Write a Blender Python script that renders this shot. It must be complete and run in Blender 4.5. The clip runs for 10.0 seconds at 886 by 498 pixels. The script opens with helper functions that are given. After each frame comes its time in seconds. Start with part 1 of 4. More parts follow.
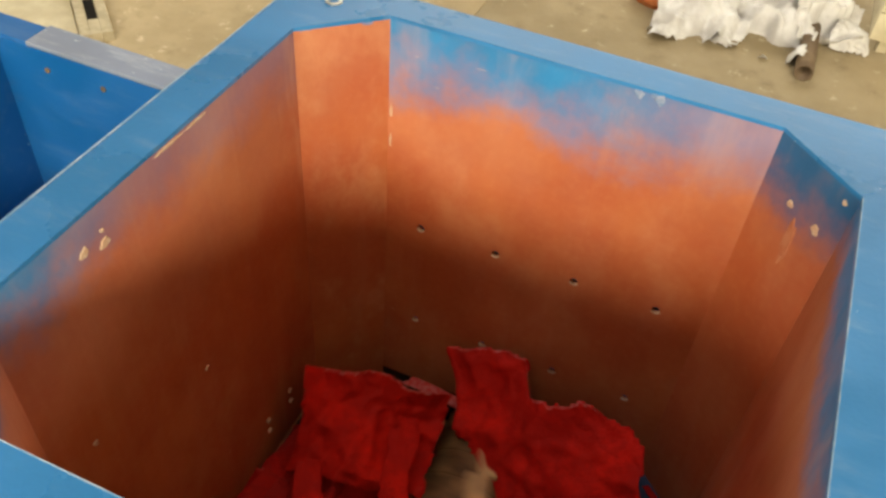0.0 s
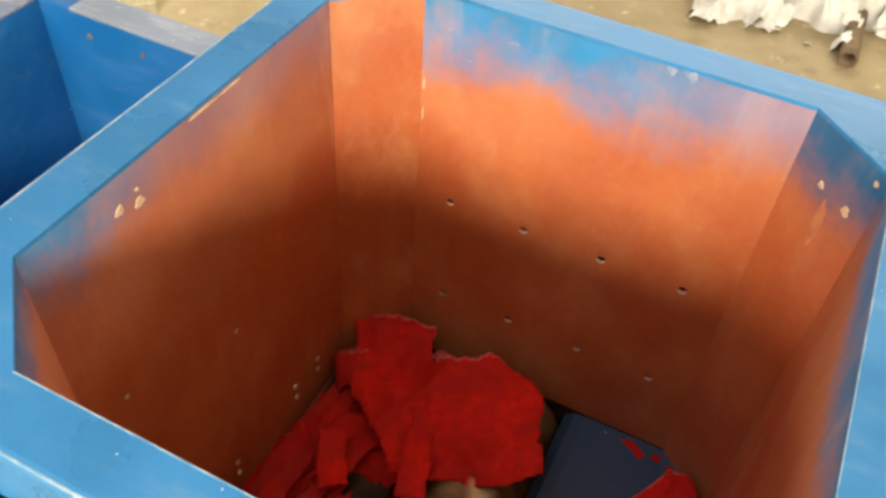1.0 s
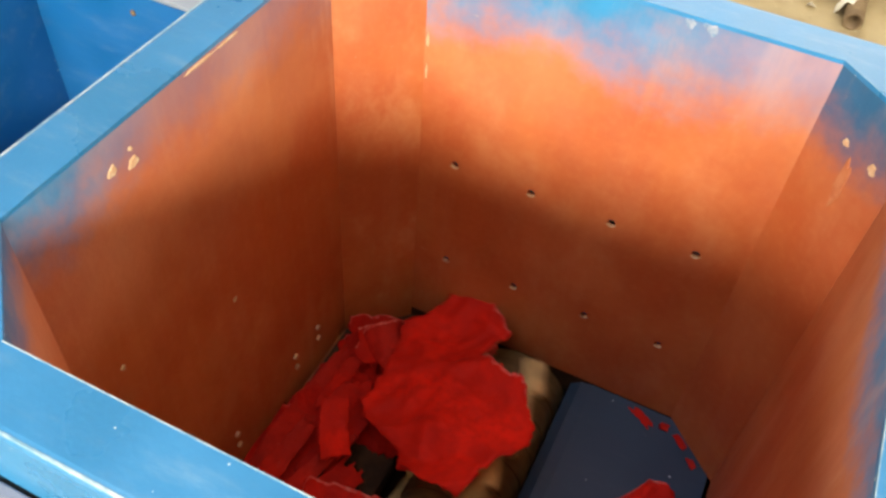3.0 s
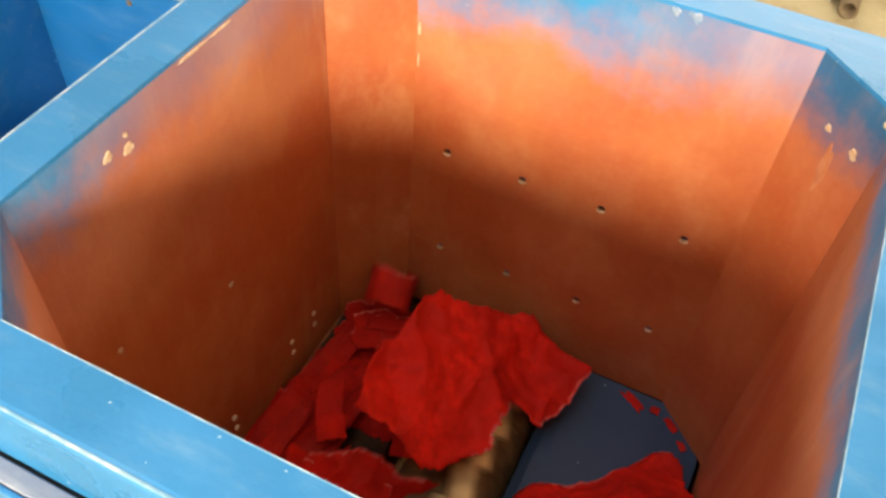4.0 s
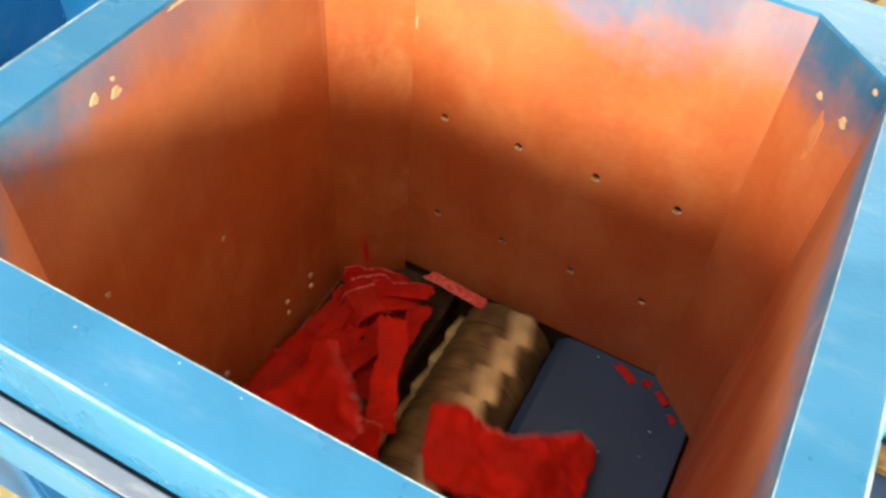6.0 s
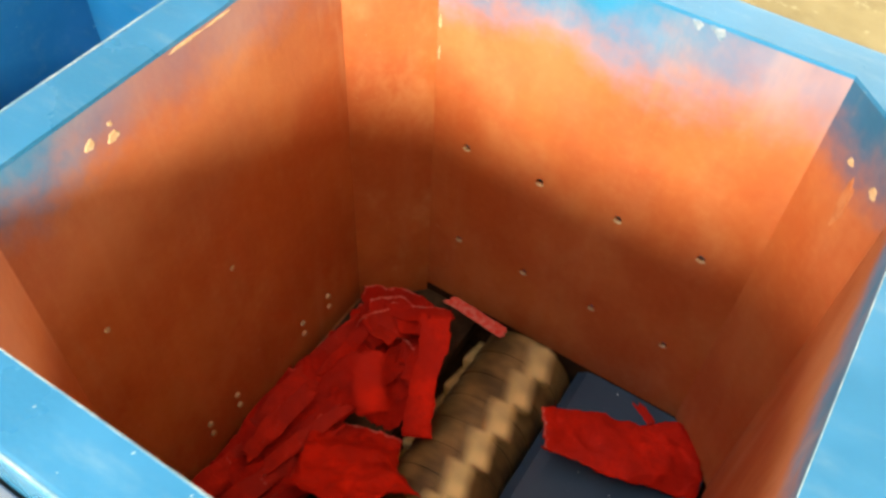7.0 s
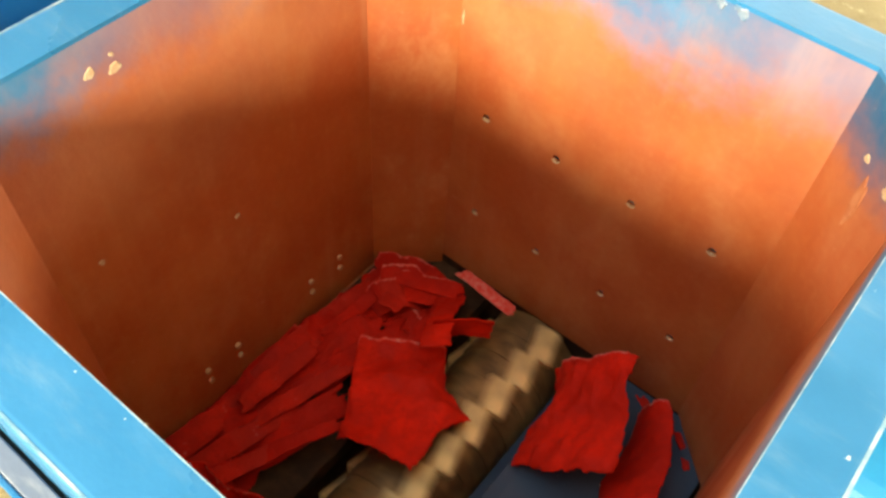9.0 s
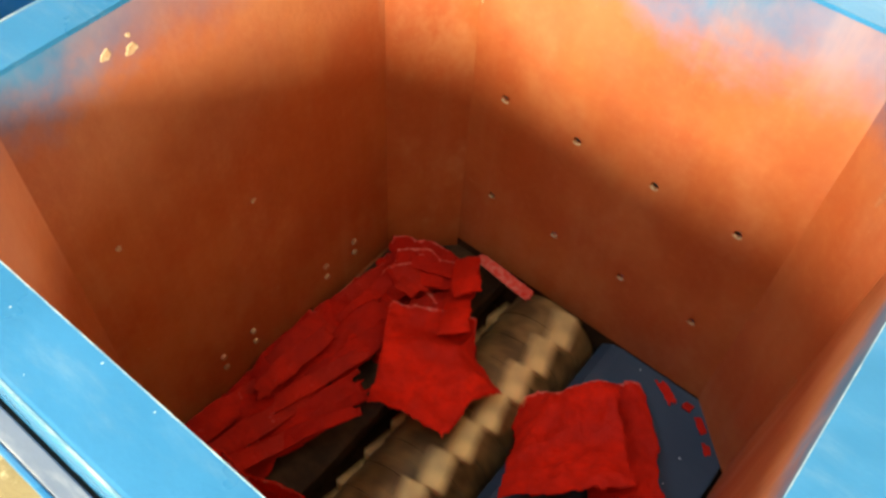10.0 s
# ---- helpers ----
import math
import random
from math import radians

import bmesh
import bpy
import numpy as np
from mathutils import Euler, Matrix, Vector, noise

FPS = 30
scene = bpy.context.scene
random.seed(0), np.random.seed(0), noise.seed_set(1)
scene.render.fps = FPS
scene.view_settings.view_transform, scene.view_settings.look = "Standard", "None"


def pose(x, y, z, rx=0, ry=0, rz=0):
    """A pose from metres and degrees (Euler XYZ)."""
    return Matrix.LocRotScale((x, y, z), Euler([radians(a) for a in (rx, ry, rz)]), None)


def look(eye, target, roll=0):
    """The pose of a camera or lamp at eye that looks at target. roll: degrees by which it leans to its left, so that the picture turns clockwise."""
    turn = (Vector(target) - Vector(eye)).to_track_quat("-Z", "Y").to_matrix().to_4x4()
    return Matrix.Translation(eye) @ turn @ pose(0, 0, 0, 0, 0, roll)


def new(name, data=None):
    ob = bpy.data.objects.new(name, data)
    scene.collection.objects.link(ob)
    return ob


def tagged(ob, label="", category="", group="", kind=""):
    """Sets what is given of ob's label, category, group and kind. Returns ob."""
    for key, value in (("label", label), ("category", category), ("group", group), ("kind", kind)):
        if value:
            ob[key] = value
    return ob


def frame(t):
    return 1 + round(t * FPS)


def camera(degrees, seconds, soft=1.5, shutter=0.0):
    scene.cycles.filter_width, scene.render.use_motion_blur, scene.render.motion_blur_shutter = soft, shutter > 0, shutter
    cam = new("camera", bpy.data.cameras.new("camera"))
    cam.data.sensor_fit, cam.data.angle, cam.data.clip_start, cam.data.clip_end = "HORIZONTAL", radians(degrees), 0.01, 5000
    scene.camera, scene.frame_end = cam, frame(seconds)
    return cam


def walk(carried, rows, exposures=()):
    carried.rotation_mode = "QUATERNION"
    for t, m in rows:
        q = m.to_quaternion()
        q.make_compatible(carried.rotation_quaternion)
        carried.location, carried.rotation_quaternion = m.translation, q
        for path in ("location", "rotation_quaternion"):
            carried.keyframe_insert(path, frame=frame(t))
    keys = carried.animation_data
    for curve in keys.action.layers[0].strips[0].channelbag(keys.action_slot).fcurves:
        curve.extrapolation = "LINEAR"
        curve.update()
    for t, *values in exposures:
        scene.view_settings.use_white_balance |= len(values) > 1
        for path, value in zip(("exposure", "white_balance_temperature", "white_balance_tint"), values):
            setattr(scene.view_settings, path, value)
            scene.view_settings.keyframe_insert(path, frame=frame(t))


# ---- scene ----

# The hopper's opening is 1.0 m wide (x 0 to 1) and D deep (y 0 to -D); its rim is at H above the ground.
H, W, D = 1.30, 1.0, 1.012
CX, CY = 0.134, 0.129          # corner panels cut this much off each corner
FLOOR_Z = 0.228                # where the panels end, above the rotor
BED_Z = 0.192                  # the bed beside the rotor lies lower
RIM = 0.085                    # width of the rim's flange

# ---------------------------------------------------------------- camera
cam = camera(55.05, 10.0, soft=2.8, shutter=0.8)
PATH = [
    (0, look((0.757, -1.304, 2.115), (0.463, -0.501, 1.273), 5.05)),
    (0.5, look((0.793, -1.301, 2.128), (0.478, -0.511, 1.281), 4.27)),
    (1, look((0.781, -1.323, 2.111), (0.451, -0.555, 1.250), 4.61)),
    (1.5, look((0.765, -1.307, 2.088), (0.430, -0.552, 1.217), 4.83)),
    (2, look((0.751, -1.307, 2.065), (0.433, -0.550, 1.189), 5.47)),
    (2.5, look((0.743, -1.298, 2.051), (0.435, -0.546, 1.168), 5.24)),
    (4, look((0.773, -1.321, 2.071), (0.470, -0.583, 1.174), 4.82)),
    (4.5, look((0.844, -1.309, 2.058), (0.534, -0.581, 1.156), 4.07)),
    (5, look((0.893, -1.327, 2.051), (0.579, -0.605, 1.145), 4.55)),
    (5.5, look((0.875, -1.339, 2.047), (0.557, -0.620, 1.141), 5.29)),
    (6.8, look((0.829, -1.227, 2.081), (0.471, -0.560, 1.150), 3.66)),
    (7, look((0.861, -1.181, 2.099), (0.484, -0.530, 1.163), 3.52)),
    (7.5, look((0.871, -1.136, 2.078), (0.472, -0.509, 1.136), 4.27)),
    (8, look((0.836, -1.130, 2.080), (0.432, -0.521, 1.128), 5.01)),
    (8.5, look((0.884, -1.133, 2.073), (0.467, -0.531, 1.122), 4.86)),
    (9, look((0.948, -1.135, 2.066), (0.522, -0.541, 1.114), 4.50)),
    (9.5, look((0.922, -1.143, 2.057), (0.499, -0.556, 1.100), 4.51)),
    (10, look((0.908, -1.140, 2.043), (0.493, -0.563, 1.076), 4.21)),
]
walk(cam, PATH, [(0, 1.74, 7000, 5), (0.5, 1.90, 7000, 5), (1.5, 2.32, 7000, 4), (2.5, 2.42, 7000, 4), (4, 2.48, 7200, 2), (5.5, 2.68, 7400, -2), (7.5, 2.74, 7600, -7), (10, 2.70, 7500, -7)])

# ---------------------------------------------------------------- world and sun
world = bpy.data.worlds.new("sky")
scene.world = world
world.use_nodes = True
wn = world.node_tree.nodes
sky = wn.new("ShaderNodeTexSky")
sky.sky_type = "NISHITA"
sky.sun_disc = False
SUN_EL, SUN_AZ = radians(38), radians(176)      # azimuth clockwise from +y
sky.sun_elevation, sky.sun_rotation = SUN_EL, SUN_AZ
sky.air_density, sky.dust_density = 1.0, 3.0
world.node_tree.links.new(sky.outputs[0], wn["Background"].inputs[0])
wn["Background"].inputs[1].default_value = 0.145
# added area lamp behind the camera, unseen, placed to suit the hopper's shadow edges
south_fill = new("added_south_light", bpy.data.lights.new("added_south_light", "AREA"))
south_fill.data.shape, south_fill.data.size, south_fill.data.size_y = "RECTANGLE", 9.4, 0.9
south_fill.data.energy, south_fill.data.color = 183, (1.0, 0.92, 0.75)
south_fill.matrix_world = look((3.3, -4.93, 3.05), (3.3, 0.0, 1.2))
# added unseen lamp that brightens the front panels and the far flanges
north_fill = new("added_north_light", bpy.data.lights.new("added_north_light", "AREA"))
north_fill.data.shape, north_fill.data.size, north_fill.data.size_y = "RECTANGLE", 14.8, 1.5
north_fill.data.energy, north_fill.data.color = 150, (1.0, 0.95, 0.88)
north_fill.matrix_world = look((2.5, 7.93, 4.2), (2.5, 0.0, 1.4))


# ---------------------------------------------------------------- materials
class Nodes:
    """Short names for building one node material."""

    def __init__(self, name, rough=0.5, metal=0.0, gloss=0.5):
        self.mat = bpy.data.materials.new(name)
        self.mat.use_nodes = True
        self.t = self.mat.node_tree
        self.p = self.t.nodes["Principled BSDF"]
        self.p.inputs["Roughness"].default_value, self.p.inputs["Metallic"].default_value = rough, metal
        self.p.inputs["Specular IOR Level"].default_value = gloss
        self.pos = self.t.nodes.new("ShaderNodeTexCoord").outputs["Object"]

    def put(self, sock, v):
        if hasattr(v, "is_output"):
            self.t.links.new(v, sock)
        else:
            sock.default_value = v

    def noise(self, scale, detail=4, rough=0.55, stretch=(1, 1, 1), shift=(0, 0, 0)):
        m = self.t.nodes.new("ShaderNodeMapping")
        m.inputs["Scale"].default_value, m.inputs["Location"].default_value = stretch, shift
        self.t.links.new(self.pos, m.inputs[0])
        n = self.t.nodes.new("ShaderNodeTexNoise")
        n.inputs["Scale"].default_value, n.inputs["Detail"].default_value, n.inputs["Roughness"].default_value = scale, detail, rough
        self.t.links.new(m.outputs[0], n.inputs["Vector"])
        return n.outputs["Fac"]

    def ramp(self, f, a, b, lo=0.0, hi=1.0):
        r = self.t.nodes.new("ShaderNodeMapRange")
        r.interpolation_type = "SMOOTHSTEP"
        for k, v in zip(("From Min", "From Max", "To Min", "To Max"), (a, b, lo, hi)):
            r.inputs[k].default_value = v
        self.put(r.inputs["Value"], f)
        return r.outputs[0]

    def math(self, op, a, b=0.0):
        m = self.t.nodes.new("ShaderNodeMath")
        m.operation = op
        self.put(m.inputs[0], a)
        self.put(m.inputs[1], b)
        return m.outputs[0]

    def mix(self, f, a, b):
        m = self.t.nodes.new("ShaderNodeMix")
        m.data_type = "RGBA"
        self.put(m.inputs["Factor"], f)
        self.put(m.inputs["A"], (*a, 1) if isinstance(a, tuple) else a)
        self.put(m.inputs["B"], (*b, 1) if isinstance(b, tuple) else b)
        return m.outputs["Result"]

    def axis(self, k):
        s = self.t.nodes.new("ShaderNodeSeparateXYZ")
        self.t.links.new(self.pos, s.inputs[0])
        return s.outputs[k]

    def random(self):
        return self.t.nodes.new("ShaderNodeObjectInfo").outputs["Random"]

    def done(self, colour, rough=None, bump=None, depth=0.002, metal=None):
        self.put(self.p.inputs["Base Color"], (*colour, 1) if isinstance(colour, tuple) else colour)
        if rough is not None:
            self.put(self.p.inputs["Roughness"], rough)
        if metal is not None:
            self.put(self.p.inputs["Metallic"], metal)
        if bump is not None:
            b = self.t.nodes.new("ShaderNodeBump")
            b.inputs["Strength"].default_value, b.inputs["Distance"].default_value = 0.6, depth
            self.t.links.new(bump, b.inputs["Height"])
            self.t.links.new(b.outputs[0], self.p.inputs["Normal"])
        return self.mat


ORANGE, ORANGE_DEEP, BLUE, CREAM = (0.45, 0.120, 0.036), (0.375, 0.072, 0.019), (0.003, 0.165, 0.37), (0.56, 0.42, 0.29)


def lining(name, blue_depth, scuffs=0.5, shift=0.0, along=None, patch_sheen=0.30, spray=BLUE):
    """Red-oxide primer with a blue overspray that fades out below the rim, scuffed to bare primer in streaks."""
    n = Nodes(name, 0.62)
    z = n.axis(2)
    big, fine = n.noise(3.2, 4, 0.6, shift=(shift, 0, 0)), n.noise(60, 3)
    streak = n.noise(9, 4, 0.6, (1, 1, 0.16), (0, shift, 0))
    base = n.mix(n.ramp(big, 0.35, 0.68), ORANGE_DEEP, ORANGE)
    base = n.mix(n.ramp(fine, 0.45, 0.75, 0, 0.10), base, (0.60, 0.24, 0.09))
    # overspray: depth below the rim, broken by slow noise
    depth = n.math("SUBTRACT", H, z)
    # pale sheen on the upper half, painted into the colour, uneven
    sheen_edge = n.math("ADD", depth, n.ramp(n.noise(3.4, 4, 0.65, (1, 1, 0.7), (shift, 2, shift)), 0.25, 0.75, -0.12, 0.16))
    base = n.mix(n.ramp(sheen_edge, 0.05, 0.46, 0.26, 0.0), base, (0.42, 0.215, 0.14))
    edge = n.math("ADD", depth, n.ramp(n.noise(2.6, 3, 0.6, shift=(0, 0, shift)), 0.25, 0.75, -0.45 * blue_depth, 0.6 * blue_depth))
    edge = n.math("ADD", edge, n.ramp(n.noise(40, 3), 0.3, 0.7, -0.012, 0.012))
    blue = n.ramp(edge, 0.12 * blue_depth, 1.5 * blue_depth, 0.97, 0.0)
    if along:      # the spray grows thinner along the panel: axis, from, to, strength left
        blue = n.math("MULTIPLY", blue, n.ramp(n.axis(along[0]), along[1], along[2], along[3], along[4]))
    col = n.mix(blue, base, n.mix(n.ramp(big, 0.4, 0.6), spray, tuple(c * 1.18 + 0.003 for c in spray)))
    worn = n.math("MULTIPLY", n.ramp(streak, 0.58, 0.74), n.ramp(depth, 0.0, 0.6, scuffs, 0.0))
    col = n.mix(worn, col, (0.66, 0.36, 0.22))
    runs = n.ramp(n.noise(15, 5, 0.65, (1, 1, 0.07), (shift, shift, 0)), 0.55, 0.80, 0, 0.14)
    col = n.mix(runs, col, (0.58, 0.30, 0.16))
    # pale patches; raised on LINING_BARE to paint that panel's sheen
    patch = n.ramp(n.noise(4.5, 5, 0.7, (1, 1, 0.6), (2 * shift, 0, 1)), 0.45, 0.75, 0, patch_sheen)
    col = n.mix(patch, col, (0.56, 0.25, 0.12))
    scrape = n.ramp(n.noise(34, 4, 0.6, (0.35, 0.35, 1.0), (0, 3 * shift, 0)), 0.70, 0.78, 0, 0.35)
    col = n.mix(scrape, col, (0.60, 0.38, 0.25))
    dust = n.ramp(n.noise(240, 2), 0.72, 0.80, 0, 0.5)
    col = n.mix(dust, col, (0.5, 0.36, 0.26))
    return n.done(col, n.ramp(streak, 0.3, 0.7, 0.5, 0.72), n.noise(90, 4), 0.0012)


def paint(name, colour, worn=(0.45, 0.55, 0.62), amount=0.25, rough=0.38):
    """Enamel on sheet steel: slow fading, fine orange peel, small chips and dull scratches."""
    n = Nodes(name, rough)
    big, fine = n.noise(4, 5, 0.6), n.noise(120, 3)
    fade = tuple(min(1, c * 1.3 + 0.008) for c in colour)
    col = n.mix(n.ramp(big, 0.35, 0.7, 0, 0.7), colour, fade)
    scratch = n.ramp(n.noise(26, 5, 0.7, (0.25, 1, 1)), 0.48, 0.82, 0, amount)
    col = n.mix(scratch, col, worn)
    chips = n.ramp(n.noise(70, 2, 0.5), 0.75, 0.77, 0, 0.9)
    col = n.mix(chips, col, (0.62, 0.68, 0.72))
    return n.done(col, n.ramp(big, 0.3, 0.7, rough - 0.08, rough + 0.14), fine, 0.0006)


def bare(name, colour, rough=0.4, metal=0.9, dark=0.4):
    """Worn bare metal with stains."""
    n = Nodes(name, rough, metal)
    a, b = n.noise(14, 5, 0.65), n.noise(150, 3)
    col = n.mix(n.ramp(a, 0.35, 0.7), tuple(c * dark for c in colour), colour)
    return n.done(col, n.ramp(b, 0.3, 0.7, rough - 0.1, rough + 0.2), b, 0.0008)


def cloth(name, colour, pale=0.3):
    n = Nodes(name, 0.62, 0.0, 0.16)
    weave, blot = n.noise(190, 3), n.noise(7, 5, 0.6)
    col = n.mix(n.ramp(blot, 0.35, 0.72), tuple(c * 0.62 for c in colour), colour)
    col = n.mix(n.ramp(n.noise(34, 5, 0.7, shift=(4, 0, 2)), 0.40, 0.68, 0, 0.60), col, tuple(c * 0.55 for c in colour))
    col = n.mix(n.ramp(n.noise(30, 5, 0.7), 0.60, 0.78, 0, pale), col, (0.62, 0.20, 0.17))
    return n.done(col, n.ramp(blot, 0.3, 0.7, 0.62, 0.85), n.math("ADD", weave, n.math("MULTIPLY", n.noise(38, 5, 0.65), 2.0)), 0.0035)


def concrete(name, lift=1.0):
    n = Nodes(name, 0.85)
    big, mid, fine = n.noise(0.9, 5, 0.6), n.noise(6, 6, 0.65), n.noise(70, 4, 0.6)
    col = n.mix(n.ramp(big, 0.35, 0.65), tuple(c * lift for c in (0.29, 0.225, 0.125)), tuple(c * lift for c in (0.43, 0.345, 0.21)))
    col = n.mix(n.ramp(mid, 0.5, 0.75, 0, 0.6), col, tuple(c * lift for c in (0.20, 0.15, 0.08)))
    col = n.mix(n.ramp(n.noise(11, 6, 0.7, shift=(3, 1, 0)), 0.58, 0.70, 0, 0.75), col, tuple(c * lift for c in (0.60, 0.52, 0.36)))
    return n.done(col, None, n.math("ADD", mid, n.math("MULTIPLY", fine, 0.4)), 0.012)


def plain(name, a, b, scale=12, rough=0.7, depth=0.002, gloss=0.5):
    n = Nodes(name, rough, 0.0, gloss)
    f = n.noise(scale, 5, 0.6)
    return n.done(n.mix(n.ramp(f, 0.35, 0.68), a, b), None, n.noise(scale * 5, 4), depth)


LINING_BACK = lining("lining_back", 0.13, 0.14, 1.7, (0, 0.55, 0.85, 1.0, 0.5))
LINING_SIDE = lining("lining_side", 0.09, 0.35, 4.1)
LINING_LEFT = lining("lining_left", 0.11, 0.45, 2.3, (1, -0.82, -0.58, 1.0, 0.34))
LINING_BARE = lining("lining_bare", 0.004, 0.8, 6.2, None, 0.75)
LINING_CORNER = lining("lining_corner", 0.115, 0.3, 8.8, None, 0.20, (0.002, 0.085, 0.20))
RIM_BLUE = paint("rim_blue", (0.022, 0.150, 0.340), (0.30, 0.40, 0.48), 0.20, 0.30)
BIN_BLUE = paint("bin_blue", (0.006, 0.11, 0.33), amount=0.1)
DARK_BLUE = paint("dark_blue", (0.012, 0.035, 0.10), amount=0.15)
COVER_BLUE = paint("cover_blue", (0.004, 0.19, 0.44), amount=0.08, rough=0.32)
BIN_RIM = paint("bin_rim", (0.22, 0.25, 0.32), (0.55, 0.56, 0.60), 0.7, 0.42)
WORN_BLUE = paint("worn_blue", (0.15, 0.17, 0.24), (0.44, 0.43, 0.46), 0.8, 0.5)
SLATE = paint("slate_steel", (0.020, 0.041, 0.072), (0.06, 0.08, 0.11), 0.25, 0.55)
STEEL = bare("bright_steel", (0.72, 0.68, 0.60), 0.35)
ROTOR_STEEL = bare("rotor_steel", (0.30, 0.175, 0.065), 0.45, 0.4, 0.30)
# tan tooth steel, brightened to paint the highlight on teeth and drum crest
LIT_TOOTH_STEEL = bare("lit_tooth_steel", (0.78, 0.53, 0.23), 0.42, 0.4, 0.6)
DARK_STEEL = plain("grimy_steel", (0.035, 0.020, 0.013), (0.075, 0.038, 0.020), 16, 0.9, 0.002, 0.1)
RUST = plain("rusty_steel", (0.15, 0.10, 0.06), (0.23, 0.16, 0.095), 9, 0.75)
RED = cloth("red_fabric", (0.72, 0.014, 0.006), 0.06)
RED_FADED = cloth("red_fabric_faded", (0.60, 0.018, 0.010), 0.60)
# darker copy of the red: the settled heap's shade put into the colour
RED_SHADED = cloth("red_fabric_shaded", (0.60, 0.011, 0.005), 0.10)
EDGE = plain("worn_paint_glint", (0.14, 0.28, 0.42), (0.42, 0.50, 0.56), 30, 0.5)
SPLASH = plain("pale_splash", (0.10, 0.18, 0.31), (0.26, 0.29, 0.38), 60, 0.7)
FRAY = plain("frayed_backing", (0.60, 0.025, 0.015), (0.62, 0.15, 0.12), 70, 0.9)
# cream of chips and bolt heads, and of the light painted on hole edges
CHIP_GLINT = plain("cream_chip_glint", (0.50, 0.30, 0.18), CREAM, 60, 0.8)
PRIMER = plain("rubbed_primer", (0.38, 0.11, 0.045), (0.44, 0.16, 0.075), 40, 0.7)
CONCRETE = concrete("concrete")
PALE_CONCRETE = concrete("pale_concrete", 1.4)
WHITE_FILM = plain("white_film", (0.62, 0.60, 0.57), (0.80, 0.79, 0.77), 9, 0.5)
CARD = plain("pale_board", (0.60, 0.52, 0.34), (0.72, 0.65, 0.46), 8, 0.8)
TIMBER = plain("grey_timber", (0.46, 0.39, 0.25), (0.60, 0.52, 0.35), 14, 0.85)
BRICKISH = plain("orange_clay", (0.45, 0.12, 0.03), (0.62, 0.26, 0.09), 25, 0.8)
# near-black that paints the shade in narrow gaps
GAP_SHADE = plain("gap_shade", (0.01, 0.01, 0.01), (0.02, 0.02, 0.02), 10, 0.9)


# ---------------------------------------------------------------- mesh helpers
def mesh_object(name, bm, material, smooth=False):
    me = bpy.data.meshes.new(name)
    bmesh.ops.recalc_face_normals(bm, faces=bm.faces[:])
    bm.to_mesh(me)
    bm.free()
    me.materials.append(material)
    if smooth:
        me.shade_smooth()
    return new(name, me)


def part(name, bm, material, parent, label="", smooth=False):
    ob = mesh_object(name, bm, material, smooth)
    ob.parent = parent
    above = parent.matrix_basis if parent.parent is None else parent.parent.matrix_basis @ parent.matrix_parent_inverse @ parent.matrix_basis
    ob.matrix_parent_inverse = above.inverted()
    return tagged(ob, label) if label else ob


def thing(name, place, label, category, group="", kind=""):
    ob = new(name)
    ob.empty_display_size = 0.1
    ob.matrix_basis = Matrix.Translation(place)
    return tagged(ob, label, category, group, kind)


def box(x0, x1, y0, y1, z0, z1, bevel=0.004, bm=None):
    made = bm or bmesh.new()
    r = bmesh.ops.create_cube(made, size=1, matrix=Matrix.LocRotScale(((x0 + x1) / 2, (y0 + y1) / 2, (z0 + z1) / 2), None, (abs(x1 - x0), abs(y1 - y0), abs(z1 - z0))))
    if bevel:
        es = list({e for v in r["verts"] for e in v.link_edges})
        bmesh.ops.bevel(made, geom=es, offset=bevel, segments=2, profile=0.5, affect="EDGES")
    return made


def tube(a, b, r, inner=0.0, seg=24, bm=None):
    """A rod, or with inner a pipe open at both ends, from a to b."""
    made = bm or bmesh.new()
    a, b = Vector(a), Vector(b)
    turn = (b - a).to_track_quat("Z", "Y").to_matrix().to_4x4()
    rings = []
    for z, rad in ((0, r), ((b - a).length, r)) if not inner else ((0, inner), (0, r), ((b - a).length, r), ((b - a).length, inner)):
        m = Matrix.Translation(a) @ turn
        rings.append([made.verts.new(m @ Vector((rad * math.cos(i * math.tau / seg), rad * math.sin(i * math.tau / seg), z))) for i in range(seg)])
    pairs = list(zip(rings, rings[1:])) + ([(rings[-1], rings[0])] if inner else [])
    for p, q in pairs:
        for i in range(seg):
            made.faces.new((p[i], p[(i + 1) % seg], q[(i + 1) % seg], q[i]))
    if not inner:
        made.faces.new(rings[0])
        made.faces.new(rings[1])
    return made


